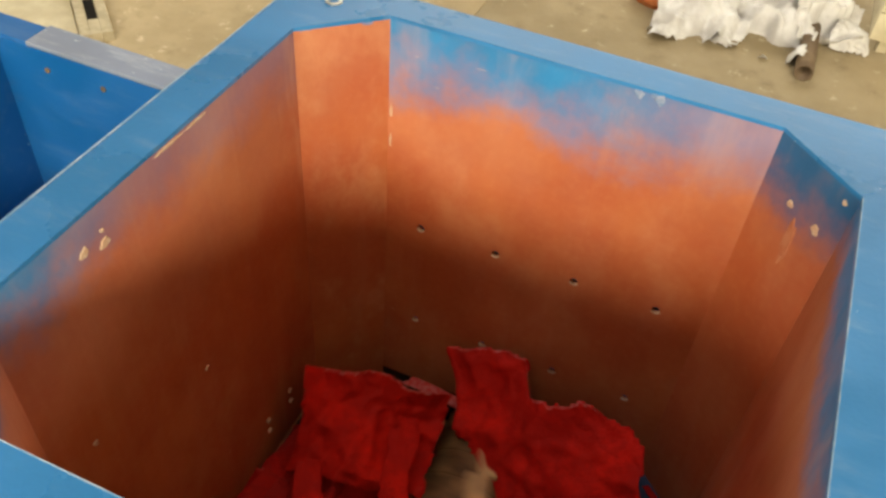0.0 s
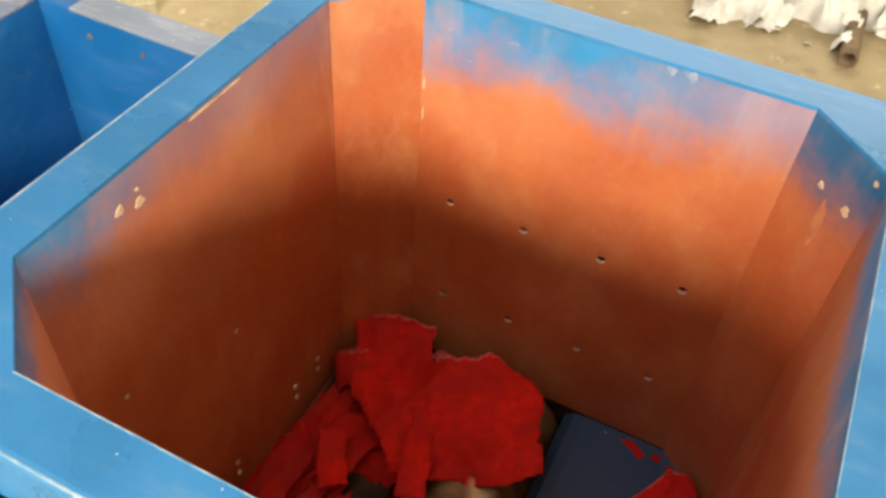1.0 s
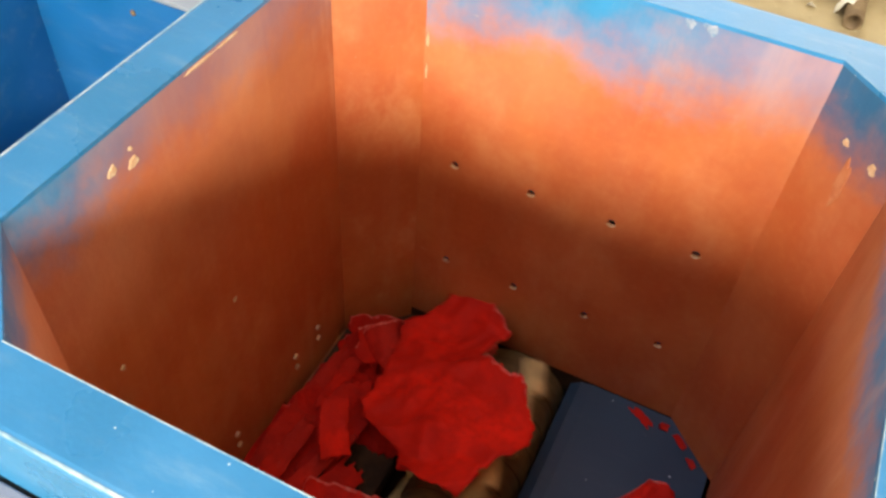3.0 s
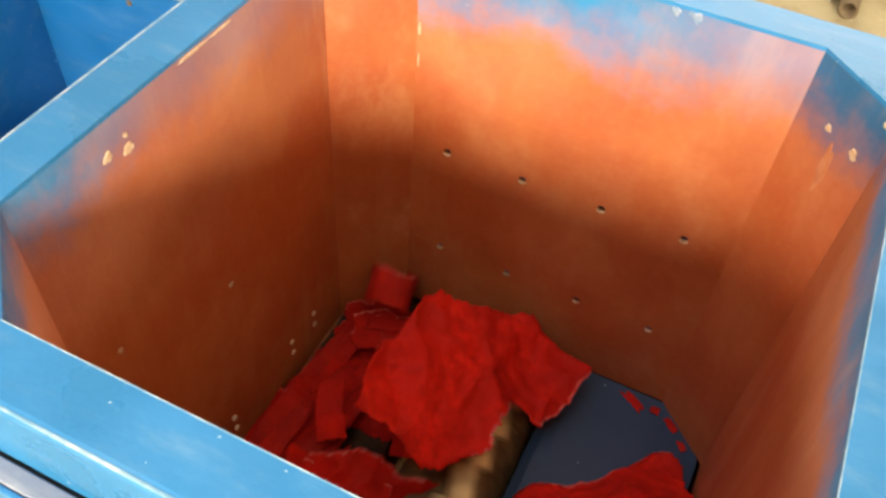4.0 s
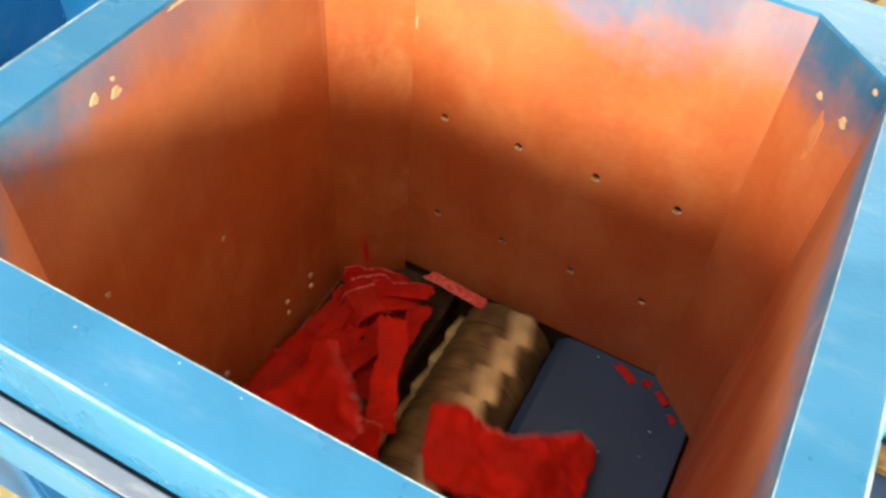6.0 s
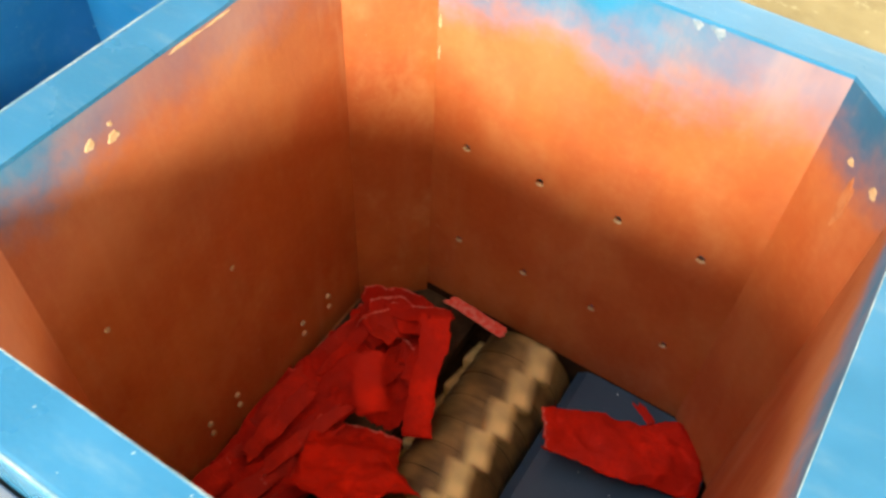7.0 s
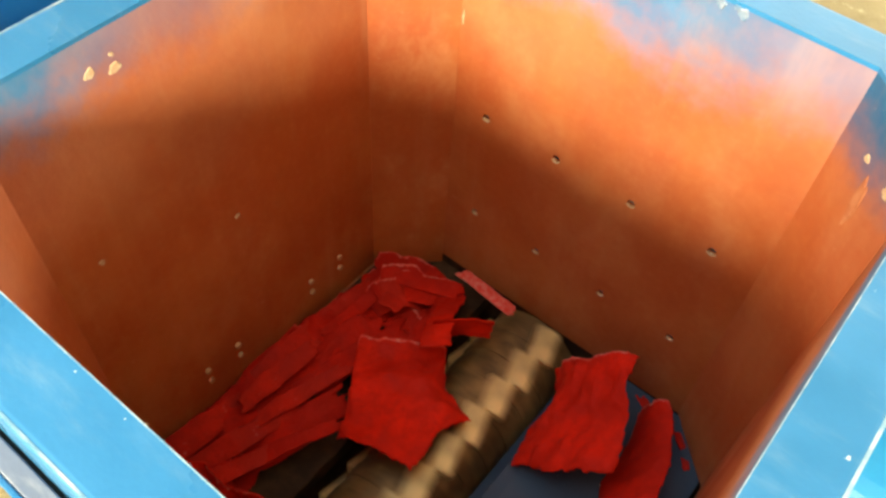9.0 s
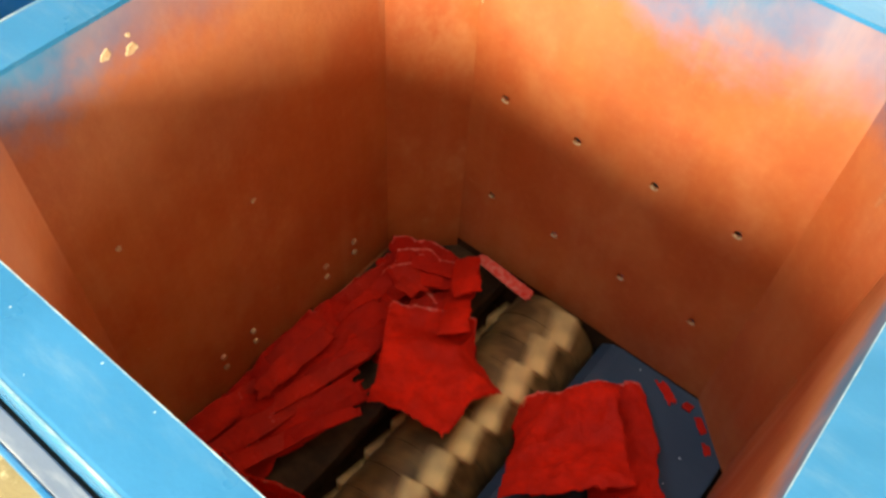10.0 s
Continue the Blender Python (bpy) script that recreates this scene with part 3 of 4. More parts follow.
# ---------------------------------------------------------------- torn red sheets
def rag(w, h, seed, fold=0.05, curl=0.0, tear=0.10, shape=None, material=RED, label="torn red fabric scrap, crumpled, lying in the shredder", category="fabric scrap", group="red scraps in the hopper", name="fabric_scrap", n=34, frayed=None):
    """A crumpled sheet with torn edges and some thickness, round its own origin. shape: its corners in metres, else an uneven oblong."""
    rnd = random.Random(seed)
    off = Vector((rnd.uniform(-50, 50), rnd.uniform(-50, 50), rnd.uniform(-50, 50)))
    fa, rim_skew = rnd.uniform(0, 3.14), rnd.uniform(-1, 1)
    bm = bmesh.new()

    def inside(i, k):
        u, v = (i + 0.5) / n - 0.5, (k + 0.5) / n - 0.5
        if shape:
            x, y = u * w * 1.1, v * h * 1.1
            p = Vector((x * 9, y * 9, 0)) + off
            x += tear * (0.16 * noise.noise(p) + 0.07 * noise.noise(p * 4))
            y += tear * (0.16 * noise.noise(p + off) + 0.07 * noise.noise(p * 4 + off))
            odd = False
            for (x0, y0), (x1, y1) in zip(shape, shape[1:] + shape[:1]):
                if (y0 > y) != (y1 > y) and x < x0 + (y - y0) / (y1 - y0) * (x1 - x0):
                    odd = not odd
            return odd
        skew = 0.22 * rim_skew * v
        wide = 0.44 * (1 - 0.5 * abs(rim_skew) * (0.5 + v)) + tear * (0.55 * noise.noise(Vector((v * 3.0, u * 0.8, 0)) + off) + 0.22 * noise.noise(Vector((v * 11, 2, 0)) + off))
        tall = 0.45 + tear * (0.55 * noise.noise(Vector((u * 3.0, 5, v * 0.8)) + off) + 0.25 * noise.noise(Vector((u * 12, 8, 0)) + off))
        return abs(u + skew) < wide and abs(v) < tall

    def place(i, k):
        u, v = i / n - 0.5, k / n - 0.5
        x, y = u * w * 1.1, v * h * 1.1
        p = Vector((x * 3.4, y * 3.4, 0)) + off
        s = (x * math.cos(fa) + y * math.sin(fa)) * 13 + 2.2 * noise.noise(p * 0.8)
        pleat = abs((s / 2.2) % 2 - 1) ** 0.8 - 0.5
        crease = 0.4 - abs(noise.noise(p * 1.5 + off * 0.1)) * 2.4
        z = fold * (1.0 * noise.noise(p) + 0.85 * pleat + 0.70 * crease - 0.5 * abs(noise.noise(p * 3.3 + off * 0.2)) + 0.30 * (0.3 - abs(noise.noise(p * 7 + off * 0.3))) + 0.16 * noise.noise(p * 5) + 0.07 * noise.noise(p * 14))
        x += 0.3 * fold * noise.noise(p * 2 + Vector((9, 0, 0)))
        y += 0.3 * fold * noise.noise(p * 2 + Vector((0, 9, 0)))
        if curl:
            a = x * curl
            x, z = math.sin(a) / curl + z * math.sin(a), (math.cos(a) - 1) / curl + z * math.cos(a)
        return Vector((x, y, z))
    cells = {(i, k) for i in range(n) for k in range(n) if inside(i, k)}
    verts_top, low = {}, {}

    def vert(store, i, k, dz):
        if (i, k) not in store:
            store[i, k] = bm.verts.new(place(i, k) + Vector((0, 0, dz)))
        return store[i, k]
    for i, k in sorted(cells):
        q = [(i, k), (i + 1, k), (i + 1, k + 1), (i, k + 1)]
        bm.faces.new([vert(verts_top, *c, 0.0016) for c in q])
        bm.faces.new([vert(low, *c, -0.0016) for c in reversed(q)])
        for d, (a, b) in (((0, -1), (0, 1)), ((1, 0), (1, 2)), ((0, 1), (2, 3)), ((-1, 0), (3, 0))):
            if (i + d[0], k + d[1]) not in cells:
                bm.faces.new((vert(verts_top, *q[b], 0.0016), vert(verts_top, *q[a], 0.0016), vert(low, *q[a], -0.0016), vert(low, *q[b], -0.0016)))
    # soften the torn outline
    edge = [v for v in bm.verts if any(len(f.verts) == 4 and abs(f.calc_area()) < 0.0016 * 0.02 for f in v.link_faces)]
    for _ in range(2):
        bmesh.ops.smooth_vert(bm, verts=edge, factor=0.4, use_axis_x=True, use_axis_y=True, use_axis_z=False)
    top = {c: v.co.copy() for c, v in verts_top.items()}
    ob = tagged(mesh_object(name, bm, material, smooth=True), label, category, group)
    if frayed is None:
        return ob
    # the pale frayed border along one torn side, where the backing shows
    far = {i: max(k for j, k in cells if j == i) + 1 for i in range(n) if any(j == i for j, _ in cells)}
    cols = [i for i in sorted(far) if 0.15 < i / n < 0.8 and i - 1 in far]
    if len(cols) > 5 and w > 0.1:
        fr = bmesh.new()
        deep = min(0.006, 0.06 * h) / (h * 1.1 / n)
        line = []
        for i in cols:
            k = min(far[i], far[i - 1])
            up = Vector((0, 0, 0.0032))
            line.append((fr.verts.new(place(i, k) + up), fr.verts.new(place(i, k - deep * (0.5 + rnd.random())) + up)))
        for (p, q), (r, t) in zip(line, line[1:]):
            fr.faces.new((p, r, t, q))
        edge_part = mesh_object("frayed_edge", fr, frayed)
        edge_part.parent = ob
        tagged(edge_part, "pale pink frayed edge")
    return ob


PINK = "faded pink-edged red fabric strip beside the rotor"
# settled scraps: width, length, seed, fold, colour, pose, label
SETTLED = [
    (0.17, 0.4, 11, 0.035, RED_SHADED, (0.085, -0.62, 0.215, 2, 8, 6), "torn red fabric strip against the hopper's wall"),
    (0.16, 0.34, 12, 0.035, RED_SHADED, (0.095, -0.34, 0.215, -4, 8, -4), "torn red fabric strip against the hopper's wall"),
    (0.26, 0.16, 14, 0.03, RED_SHADED, (0.135, -0.2, 0.225, -6, 4, 16), "torn red fabric scrap in the hopper's back corner"),
    (0.21, 0.11, 15, 0.018, RED_SHADED, (0.139, -0.162, 0.262, 10, 0, 38), "torn red fabric scrap in the hopper's back corner"),
    (0.22, 0.11, 67, 0.03, RED_SHADED, (0.095, -0.105, 0.222, 4, 6, 44), "torn red fabric scrap in the hopper's back corner"),
    (0.18, 0.03, 16, 0.012, FRAY, (0.315, -0.043, 0.262, 25, 4, -2), PINK),
    (0.085, 0.44, 61, 0.022, RED_FADED, (0.062, -0.42, 0.24, 2, 16, -3), "faded pinkish-red fabric strip against the hopper's wall"),
    (0.075, 0.38, 62, 0.022, RED_SHADED, (0.125, -0.47, 0.246, 3, 10, -7), "narrow torn red fabric strip beside the wall"),
    (0.07, 0.4, 20, 0.02, RED_FADED, (0.052, -0.7, 0.232, 2, 22, -5), "faded pinkish-red fabric strip against the hopper's wall"),
    (0.08, 0.32, 63, 0.024, RED_SHADED, (0.185, -0.4, 0.244, 5, 6, -10), "narrow torn red fabric strip beside the wall"),
    (0.06, 0.34, 64, 0.018, RED_FADED, (0.135, -0.72, 0.246, 2, 12, -14), "faded pinkish-red fabric strip against the hopper's wall"),
    (0.09, 0.3, 17, 0.026, RED_SHADED, (0.205, -0.62, 0.238, 4, 8, -18), "torn red fabric strip beside the rotor"),
    (0.05, 0.3, 25, 0.016, RED_FADED, (0.19, -0.76, 0.252, 2, 6, -24), "narrow faded red fabric strip beside the rotor"),
    (0.05, 0.26, 68, 0.014, RED_SHADED, (0.095, -0.28, 0.252, 6, 18, 2), "narrow torn red fabric strip beside the wall"),
    (0.045, 0.30, 71, 0.018, RED_SHADED, (0.215, -0.70, 0.262, 3, 6, -30), "narrow torn red fabric strip beside the rotor"),
    (0.04, 0.24, 72, 0.016, RED_FADED, (0.165, -0.56, 0.268, 4, 10, -16), "narrow faded red fabric strip beside the rotor"),
    (0.05, 0.22, 73, 0.020, RED_FADED, (0.085, -0.56, 0.262, 6, 24, -4), "narrow faded red fabric strip against the hopper's wall"),
    (0.13, 0.22, 18, 0.03, RED_SHADED, (0.235, -0.31, 0.232, 10, -6, 6), ""),
    (0.2, 0.22, 13, 0.04, RED_SHADED, (0.16, -0.86, 0.225, 6, 8, 20), ""),
    (0.28, 0.18, 19, 0.04, RED_SHADED, (0.17, -0.925, 0.225, 0, 4, 0), ""),
    (0.06, 0.18, 65, 0.02, RED_SHADED, (0.265, -0.205, 0.25, 4, -8, 4), "narrow torn red fabric strip"),
    (0.2, 0.05, 66, 0.016, RED_SHADED, (0.19, -0.125, 0.262, 4, 2, 22), "narrow torn red fabric strip"),
    (0.07, 0.022, 21, 0.010, RED_SHADED, (0.80, -0.038, 0.238, 12, 0, -30), "small red fabric shred on the ram plate"),
    (0.03, 0.02, 22, 0.008, RED_SHADED, (0.86, -0.040, 0.236, 0, 10, 10), "small red fabric shred on the ram plate"),
    (0.045, 0.018, 23, 0.008, RED_SHADED, (0.905, -0.062, 0.235, 0, 0, -40), "small red fabric shred on the ram plate"),
    (0.035, 0.016, 24, 0.008, RED_FADED, (0.945, -0.105, 0.235, 0, 0, -50), "small red fabric shred on the ram plate"),
]
# corners of the tumbling scraps before tearing, in metres round each one's own origin
L_SHAPE = [(-0.21, 0.24), (0.02, 0.2), (0, 0.1), (0.15, 0.09), (0.26, 0.03), (0.28, -0.03), (0.26, -0.21), (0.12, -0.23), (-0.10, -0.20), (-0.155, -0.07), (-0.21, 0.03)]
STEP_SHAPE = [(-0.21, 0.01), (-0.16, 0.06), (-0.02, 0.08), (0.09, 0.21), (0.16, 0.19), (0.2, -0.1), (0.06, -0.19), (0.01, -0.11), (-0.13, -0.14)]
LEAF_SHAPE = [(-0.11, 0.17), (0.10, 0.18), (0.115, 0.06), (0.175, -0.02), (0.11, -0.07), (0.05, -0.17), (-0.13, -0.10)]
LONG_SHAPE = [(-0.05, 0.2), (0.045, 0.21), (0.075, 0.08), (0.085, -0.2), (-0.085, -0.19), (-0.08, 0.07)]
SQUARE_SHAPE = [(-0.13, 0.14), (0.12, 0.15), (0.14, -0.13), (-0.14, -0.14)]
STRIP_SHAPE = [(-0.04, 0.15), (0.04, 0.15), (0.03, -0.15), (-0.03, -0.15)]
STUB_SHAPE = [(-0.03, 0.07), (0.03, 0.07), (0.035, -0.07), (-0.035, -0.07)]
# tumbling scraps: shape or size, seed, fold, curl, colour, then rows of seconds, place and turn
TUMBLING = [
    (L_SHAPE, 31, 0.042, 0, RED, [
        (0, 0.601, -0.164, 0.393, 48, -30, 1), (0.4, 0.597, -0.163, 0.375, 38, -22, 8), (0.6, 0.546, -0.212, 0.386, 43, -25, 9), (0.8, 0.451, -0.197, 0.345, -4, -16, 21),
        (1, 0.301, -0.204, 0.335, 11, -9, 23), (1.2, 0.46, -0.197, 0.379, 12, -34, 11), (1.5, 0.423, -0.219, 0.354, 2, -16, 25), (2, 0.381, -0.369, 0.477, -9, -35, 23),
        (2.1, 0.305, -0.197, 0.358, 8, -19, 15), (2.4, 0.338, -0.202, 0.403, 3, -18, 14), (2.5, 0.417, -0.293, 0.467, 72, 10, 20), (2.7, 0.33, -0.235, 0.371, 20, -14, -4),
        (3.8, 0.471, -0.3, 0.47, -14, -7, -86), (4, 0.464, -0.261, 0.423, -32, 1, -93), (4.2, 0.455, -0.279, 0.432, -33, 3, -85), (4.5, 0.452, -0.294, 0.411, -21, -12, -84),
        (4.6, 0.413, -0.333, 0.517, -18, -16, -78), (4.8, 0.313, -0.279, 0.386, 2, -11, -68), (5, 0.365, -0.42, 0.407, -20, -29, -53),
        (5.5, 0.303, -0.481, 0.404, -38, -15, -63), (5.9, 0.30, -0.74, 0.44, 14, -6, -44), (6.3, 0.34, -0.92, 0.50, 66, 0, -14), (6.8, 0.36, -0.955, 0.50, 86, 0, 0), (10, 0.36, -0.955, 0.50, 86, 0, 0)]),
    (STEP_SHAPE, 46, 0.034, 0, RED, [
        (0, 0.84, -0.55, 0.27, 4, 0, 0), (0.8, 0.86, -0.42, 0.275, 6, -6, 10), (1, 0.85, -0.34, 0.28, 8, -6, 14), (1.5, 0.84, -0.52, 0.27, 4, 0, 4),
        (2, 0.82, -0.5, 0.27, 4, 0, 6), (2.7, 0.8, -0.46, 0.28, -8, -6, 10), (4, 0.816, -0.38, 0.32, -33, -18, 15), (4.5, 0.74, -0.412, 0.359, -42, -9, 17),
        (5, 0.792, -0.429, 0.32, -34, -19, 23), (5.1, 0.783, -0.395, 0.3, -7, 14, -1), (5.3, 0.643, -0.343, 0.322, -18, -1, -6), (5.5, 0.622, -0.344, 0.318, -2, -3, 0),
        (5.7, 0.612, -0.37, 0.39, -14, 22, -5), (6.2, 0.72, -0.6, 0.33, -10, 10, -4), (6.8, 0.8, -0.8, 0.28, -2, 4, 0), (10, 0.8, -0.84, 0.27, 0, 2, 0)]),
    (LONG_SHAPE, 39, 0.02, 4.5, RED, [
        (0, 0.84, -0.8, 0.27, 0, 0, 80), (6.2, 0.84, -0.7, 0.28, 0, 4, 80), (6.7, 0.8, -0.52, 0.31, 20, 0, 80), (6.9, 0.762, -0.383, 0.367, 48, 1, 110), (7, 0.799, -0.178, 0.298, 17, -2, 117), (7.1, 0.743, -0.182, 0.36, 46, -3, 105), (7.3, 0.789, -0.173, 0.364, 48, -7, 109), (7.8, 0.818, -0.235, 0.291, 2, -30, 27), (8, 0.78, -0.215, 0.316, -20, -14, 31),
        (8.5, 0.835, -0.217, 0.307, -12, -30, 25), (9, 0.872, -0.251, 0.303, -6, -48, 24), (9.5, 0.85, -0.289, 0.301, -11, -25, 25), (10, 0.818, -0.277, 0.292, -8, -10, 35)]),
    (LEAF_SHAPE, 34, 0.036, 1.5, RED, [
        (0, 0.33, -0.76, 0.33, 4, 6, 10), (4, 0.33, -0.74, 0.33, 4, 6, 12), (6.3, 0.33, -0.68, 0.34, 2, 2, 18), (7, 0.31, -0.579, 0.344, -29, 4, 21),
        (7.4, 0.245, -0.52, 0.357, -16, -9, 31), (8, 0.303, -0.477, 0.339, -5, -9, 21), (8.4, 0.339, -0.48, 0.359, -7, -4, 32), (8.6, 0.354, -0.475, 0.359, -10, -9, 30),
        (8.8, 0.377, -0.495, 0.348, -19, 2, 35), (9, 0.367, -0.451, 0.346, -3, 0, 34), (9.2, 0.341, -0.507, 0.365, -14, -6, 29), (9.5, 0.28, -0.537, 0.386, -29, -4, 52),
        (9.7, 0.4, -0.412, 0.371, -12, 1, 32), (10, 0.367, -0.402, 0.362, -4, 5, 32)]),
    (SQUARE_SHAPE, 38, 0.032, 0, RED, [
        (0, 0.72, -0.84, 0.27, 0, 2, 30), (6.8, 0.74, -0.74, 0.28, 0, 2, 36), (7.1, 0.77, -0.58, 0.3, -6, 6, 46), (7.4, 0.742, -0.294, 0.348, 26, 24, 66),
        (7.6, 0.677, -0.33, 0.342, -30, -10, 39), (7.8, 0.574, -0.332, 0.325, -21, 6, 51), (8, 0.533, -0.301, 0.314, -2, 13, 49), (8.2, 0.651, -0.188, 0.338, 23, 18, 40),
        (8.4, 0.649, -0.238, 0.328, -9, -12, 31), (8.6, 0.566, -0.278, 0.31, -4, 4, 38), (8.8, 0.527, -0.269, 0.318, -10, -7, 15), (9, 0.704, -0.228, 0.353, 8, -42, 9),
        (9.2, 0.633, -0.28, 0.345, -24, -10, 41), (9.6, 0.63, -0.329, 0.294, -18, 0, 37), (9.7, 0.677, -0.309, 0.302, -21, 0, 39), (10, 0.7, -0.344, 0.328, -20, -18, 36)]),
    (STRIP_SHAPE, 40, 0.016, 3, RED, [
        (0, 0.33, -0.32, 0.31, 6, 6, 20), (4.4, 0.33, -0.34, 0.31, 6, 6, 20), (5.6, 0.3, -0.42, 0.31, 4, 6, 24), (6.8, 0.318, -0.283, 0.322, 28, -1, 27), (7, 0.321, -0.29, 0.317, 22, -9, 22),
        (7.4, 0.291, -0.279, 0.314, 15, -6, 33), (8, 0.294, -0.2, 0.318, -28, -10, 36), (10, 0.295, -0.2, 0.315, -26, -10, 36)]),
    (STUB_SHAPE, 42, 0.012, 5, RED, [
        (0, 0.17, -0.46, 0.31, 10, 4, 30), (6.5, 0.17, -0.45, 0.31, 12, 4, 30), (6.8, 0.182, -0.413, 0.342, 29, 3, 31), (7, 0.23, -0.394, 0.339, 27, 2, 37),
        (7.2, 0.406, -0.324, 0.415, -4, 5, 33), (7.4, 0.46, -0.287, 0.432, 29, 8, 41), (7.6, 0.519, -0.28, 0.431, -25, -3, 34), (7.8, 0.487, -0.225, 0.407, 26, -6, 31),
        (8, 0.42, -0.30, 0.335, 10, 0, 42), (8.2, 0.357, -0.161, 0.371, -5, 7, 55), (8.6, 0.297, -0.163, 0.332, -18, 10, 28), (9, 0.366, -0.217, 0.343, 50, 97, 178), (10, 0.271, -0.143, 0.329, 161, -166, -141)]),
    ([(-0.17, 0.13), (0.17, 0.13), (0.17, -0.13), (-0.17, -0.13)], 35, 0.075, 0, RED, [
        (0, 0.24, -0.29, 0.37, 40, 6, 14), (0.3, 0.21, -0.40, 0.35, 26, 10, 20), (0.6, 0.20, -0.62, 0.33, 12, 8, 14), (1, 0.22, -0.84, 0.32, 8, 6, 14), (3.4, 0.24, -0.84, 0.32, 8, 6, 14), (4, 0.36, -0.66, 0.33, 10, 4, 16),
        (4.5, 0.46, -0.54, 0.335, 10, 0, 12), (5, 0.54, -0.55, 0.335, 8, 0, 6), (5.5, 0.44, -0.64, 0.335, 8, 4, 10), (6.2, 0.40, -0.82, 0.32, 6, 4, 10), (7, 0.36, -0.92, 0.36, 50, 0, 8), (10, 0.36, -0.925, 0.36, 54, 0, 8)]),
    ([(-0.12, 0.045), (0.13, 0.06), (0.12, -0.03), (-0.12, -0.05)], 36, 0.012, 17, RED_FADED, [
        (0, 0.11, -0.26, 0.27, 10, 10, 30), (0.7, 0.11, -0.24, 0.28, 10, 10, 34), (1, 0.10, -0.20, 0.30, 20, 10, 40), (1.2, 0.12, -0.15, 0.40, 60, 20, 30), (1.5, 0.11, -0.12, 0.42, 70, 24, 24),
        (2, 0.19, -0.14, 0.43, 70, 10, 30), (2.4, 0.18, -0.16, 0.29, 12, 8, 50), (3.8, 0.16, -0.13, 0.29, 20, 8, 50), (4.2, 0.18, -0.10, 0.45, 78, 60, 30),
        (4.5, 0.11, -0.16, 0.40, 70, 60, 20), (4.8, 0.15, -0.19, 0.28, 14, 10, 55), (10, 0.15, -0.20, 0.26, 10, 12, 60)]),
    ([(-0.025, 0.03), (0.025, 0.03), (0.025, -0.03), (-0.025, -0.03)], 37, 0.008, 0, RED_FADED, [
        (0, 0.19, -0.22, 0.30, 10, 10, 0), (5.3, 0.19, -0.22, 0.30, 10, 10, 10), (5.5, 0.17, -0.20, 0.40, 20, 10, 20), (5.7, 0.11, -0.13, 0.70, 60, 20, 60),
        (5.9, 0.12, -0.17, 0.60, 80, 60, 90), (6.2, 0.16, -0.24, 0.30, 20, 20, 100), (10, 0.16, -0.24, 0.29, 12, 10, 100)]),
]


def build_rags():
    for w, h, seed, fold, mat, at, label in SETTLED:
        ob = rag(w, h, seed, fold, material=mat, label=label or "torn red fabric scrap, crumpled, lying in the shredder", n=44 if w > 0.1 else 26, frayed=FRAY, tear=0.16 if w > 0.1 else 0.26)
        ob.matrix_basis = pose(*at)
    made = []
    for shape, seed, fold, curl, mat, rows in TUMBLING:
        w, h = 2 * max(abs(p[0]) for p in shape), 2 * max(abs(p[1]) for p in shape)
        ob = rag(w, h, seed, fold, curl, 0.10, shape, mat, "torn red fabric scrap tumbling on the shredder's rotor", n=64 if w > 0.15 else 26, frayed=FRAY)
        ob.matrix_basis = pose(*rows[0][1:])
        made.append((ob, rows))
    return made



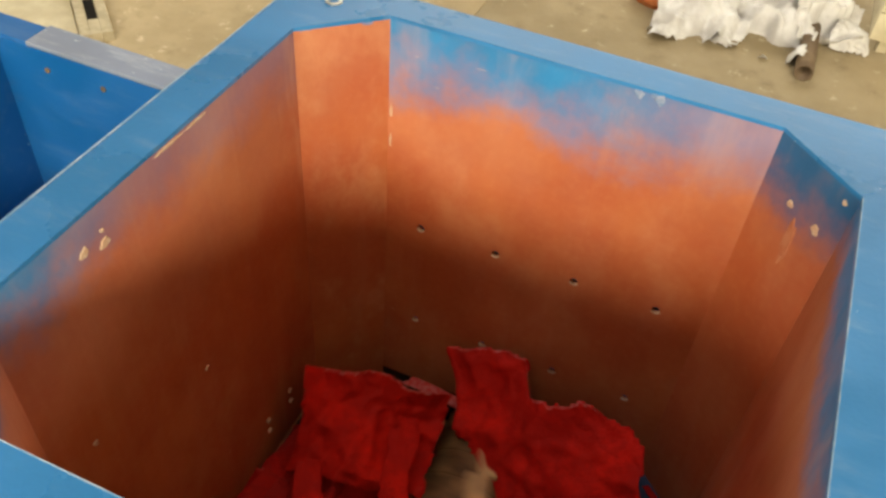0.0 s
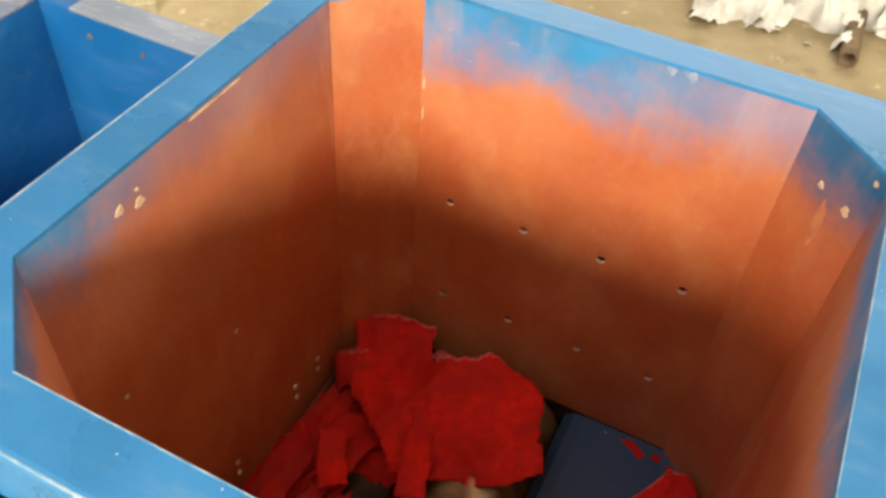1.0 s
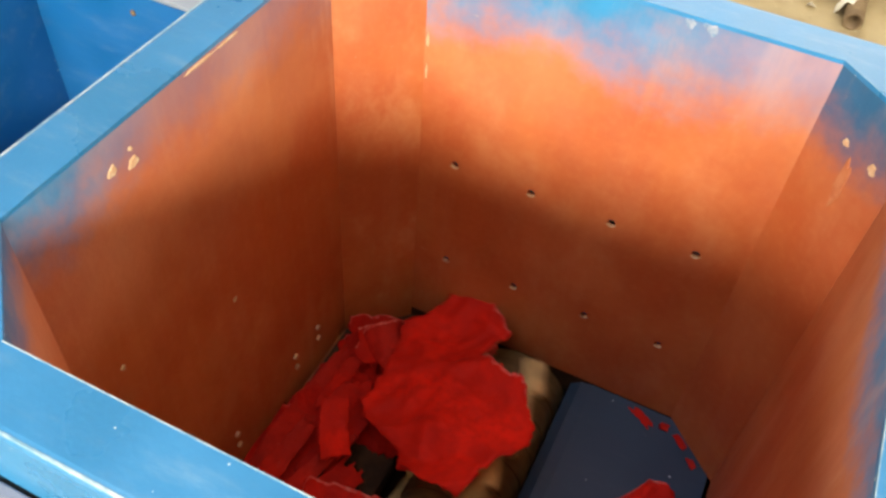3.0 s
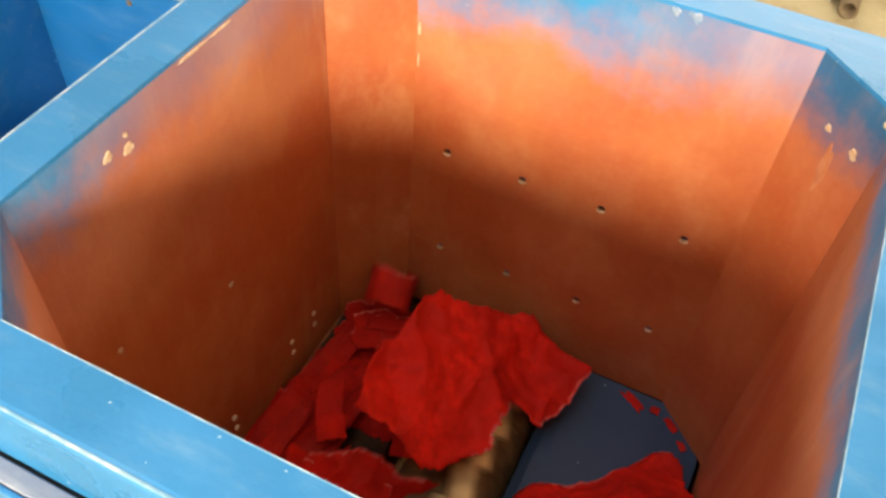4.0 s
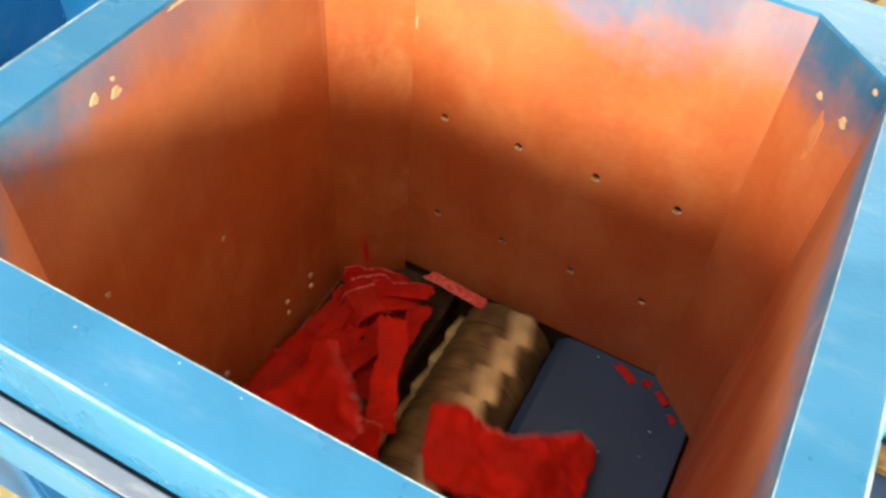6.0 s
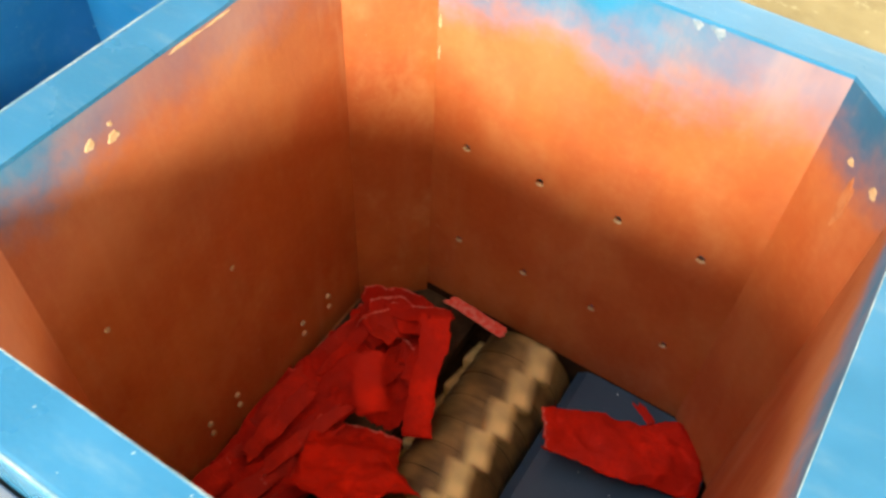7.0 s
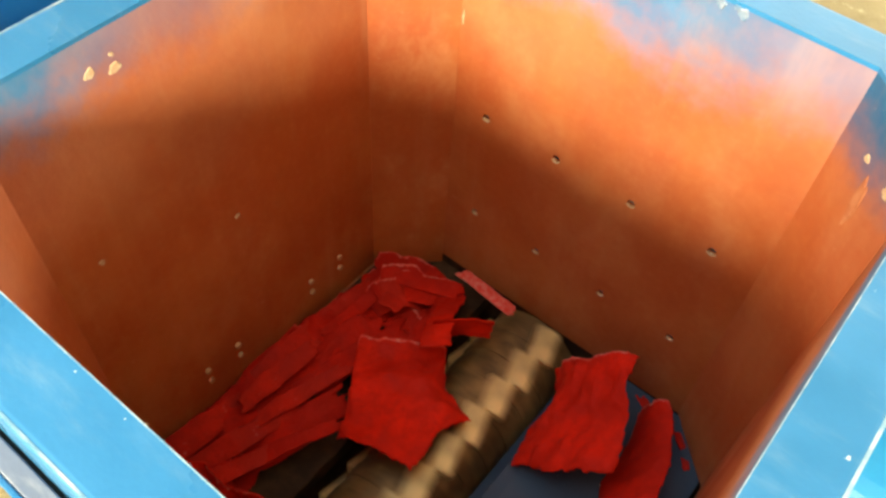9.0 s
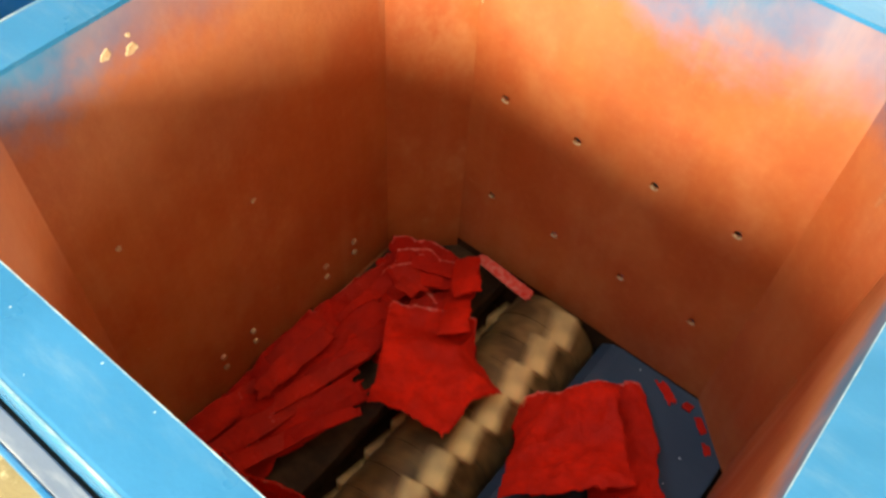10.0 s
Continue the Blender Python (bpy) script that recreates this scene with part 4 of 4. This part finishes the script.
# ---------------------------------------------------------------- on the ground
def build_clutter():
    pipe = mesh_object("steel_pipe", tube((1.055, 2.50, 0.043), (1.04, 3.08, 0.043), 0.043, 0.032, 28), RUST, True)
    tagged(pipe, "short rusty brown steel pipe lying on the floor", "pipe")
    tube_end = mesh_object("plastic_tube", tube((1.10, 2.97, 0.13), (1.02, 3.2, 0.13), 0.035, 0.026, 20), WHITE_FILM, True)
    tagged(tube_end, "short pale plastic tube under the white film", "tube")
    for w, h, seed, fold, at in ((0.50, 0.45, 51, 0.10, (0.50, 2.78, 0.09, 14, 0, 20)), (0.55, 0.60, 52, 0.13, (0.80, 2.92, 0.12, 18, -6, -10)), (0.42, 0.50, 53, 0.11, (1.02, 3.02, 0.16, 22, 10, 30)), (0.50, 0.5, 54, 0.11, (0.55, 3.25, 0.11, 6, 4, 50)), (0.20, 0.30, 55, 0.06, (1.22, 2.98, 0.10, 30, 10, 10)), (0.6, 0.5, 56, 0.12, (0.95, 3.45, 0.13, 10, 0, 70))):
        sheet = rag(w, h, seed, fold, 0.0, 0.16, None, WHITE_FILM, "crumpled white plastic film heaped on the floor", "plastic film", "white film heap", "plastic_film", n=48)
        sheet.matrix_basis = pose(*at)
    lump = bmesh.new()
    bmesh.ops.create_icosphere(lump, subdivisions=3, radius=0.07)
    for v in lump.verts:
        v.co = Vector((v.co.x * 1.3, v.co.y, max(v.co.z, -0.045))) * (1 + 0.35 * noise.noise(v.co * 22))
    ob = tagged(mesh_object("clay_lump", lump, BRICKISH), "orange-brown broken lump on the floor", "rubble")
    ob.matrix_basis = pose(0.25, 2.86, 0.05)
    crate = thing("wooden_crate", (1.62, 3.1, 0), "pale cream wooden crate on short feet", "crate")
    for z0 in (0.07, 0.215, 0.36):
        part("board", box(1.305, 1.90, 2.93, 2.95, z0, z0 + 0.138, 0.004), CARD, crate)
        part("board", box(1.305, 1.325, 2.951, 3.40, z0, z0 + 0.138, 0.004), CARD, crate)
    part("lid", box(1.30, 1.905, 2.925, 3.405, 0.50, 0.52, 0.004), CARD, crate)
    for x in (1.36, 1.82):
        part("foot", box(x, x + 0.05, 2.955, 3.01, 0, 0.069, 0.004), TIMBER, crate)
        part("foot", box(x, x + 0.05, 3.33, 3.385, 0, 0.069, 0.004), TIMBER, crate)
    # slotted bar and pale board on the floor beyond the bin
    turn = pose(-2.05, 1.36, 0.006, 0, 0, -43)
    bar = thing("slotted_bar", (0, 0, 0), "weathered grey-tan timber bar with a dark slot", "timber")
    # the slot's shade is painted by a near-black sheet laid in it
    for q, m in (((-0.50, 0.24, 0.024, 0.07, 0.0, 0.05), TIMBER), ((-0.50, 0.24, -0.07, -0.024, 0.0, 0.05), TIMBER), ((0.105, 0.238, -0.0235, 0.0235, 0.0, 0.0495), TIMBER), ((-0.498, -0.16, -0.0235, 0.0235, 0.0, 0.0495), TIMBER), ((-0.159, 0.104, -0.0235, 0.0235, 0.001, 0.008), GAP_SHADE)):
        part("rail" if m is TIMBER else "slot_shade", box(*q, 0.003 if m is TIMBER else 0), m, bar)
    bar.matrix_basis = turn
    board = mesh_object("pale_board", box(-1.3, 0.20, -0.95, -0.075, 0.0, 0.018, 0.004), CARD)
    board.matrix_basis = turn
    tagged(board, "smooth pale cream board lying flat on the floor", "board")


build_ground()
build_shell()
build_hopper()
rotor = build_rotor()
build_side_bin()
build_front_ledge()
build_drive()
build_clutter()
rags = build_rags()


def motions():
    """Everything that moves besides the camera."""
    for_rotor = [(i * 0.1, pose(ROTOR_X, -D / 2, ROTOR_Z, 0, (i * 48) % 360, 0)) for i in range(101)]      # eighty turns a minute
    walk(rotor, for_rotor)
    for ob, rows in rags:
        walk(ob, [(r[0], pose(*r[1:])) for r in rows])


motions()
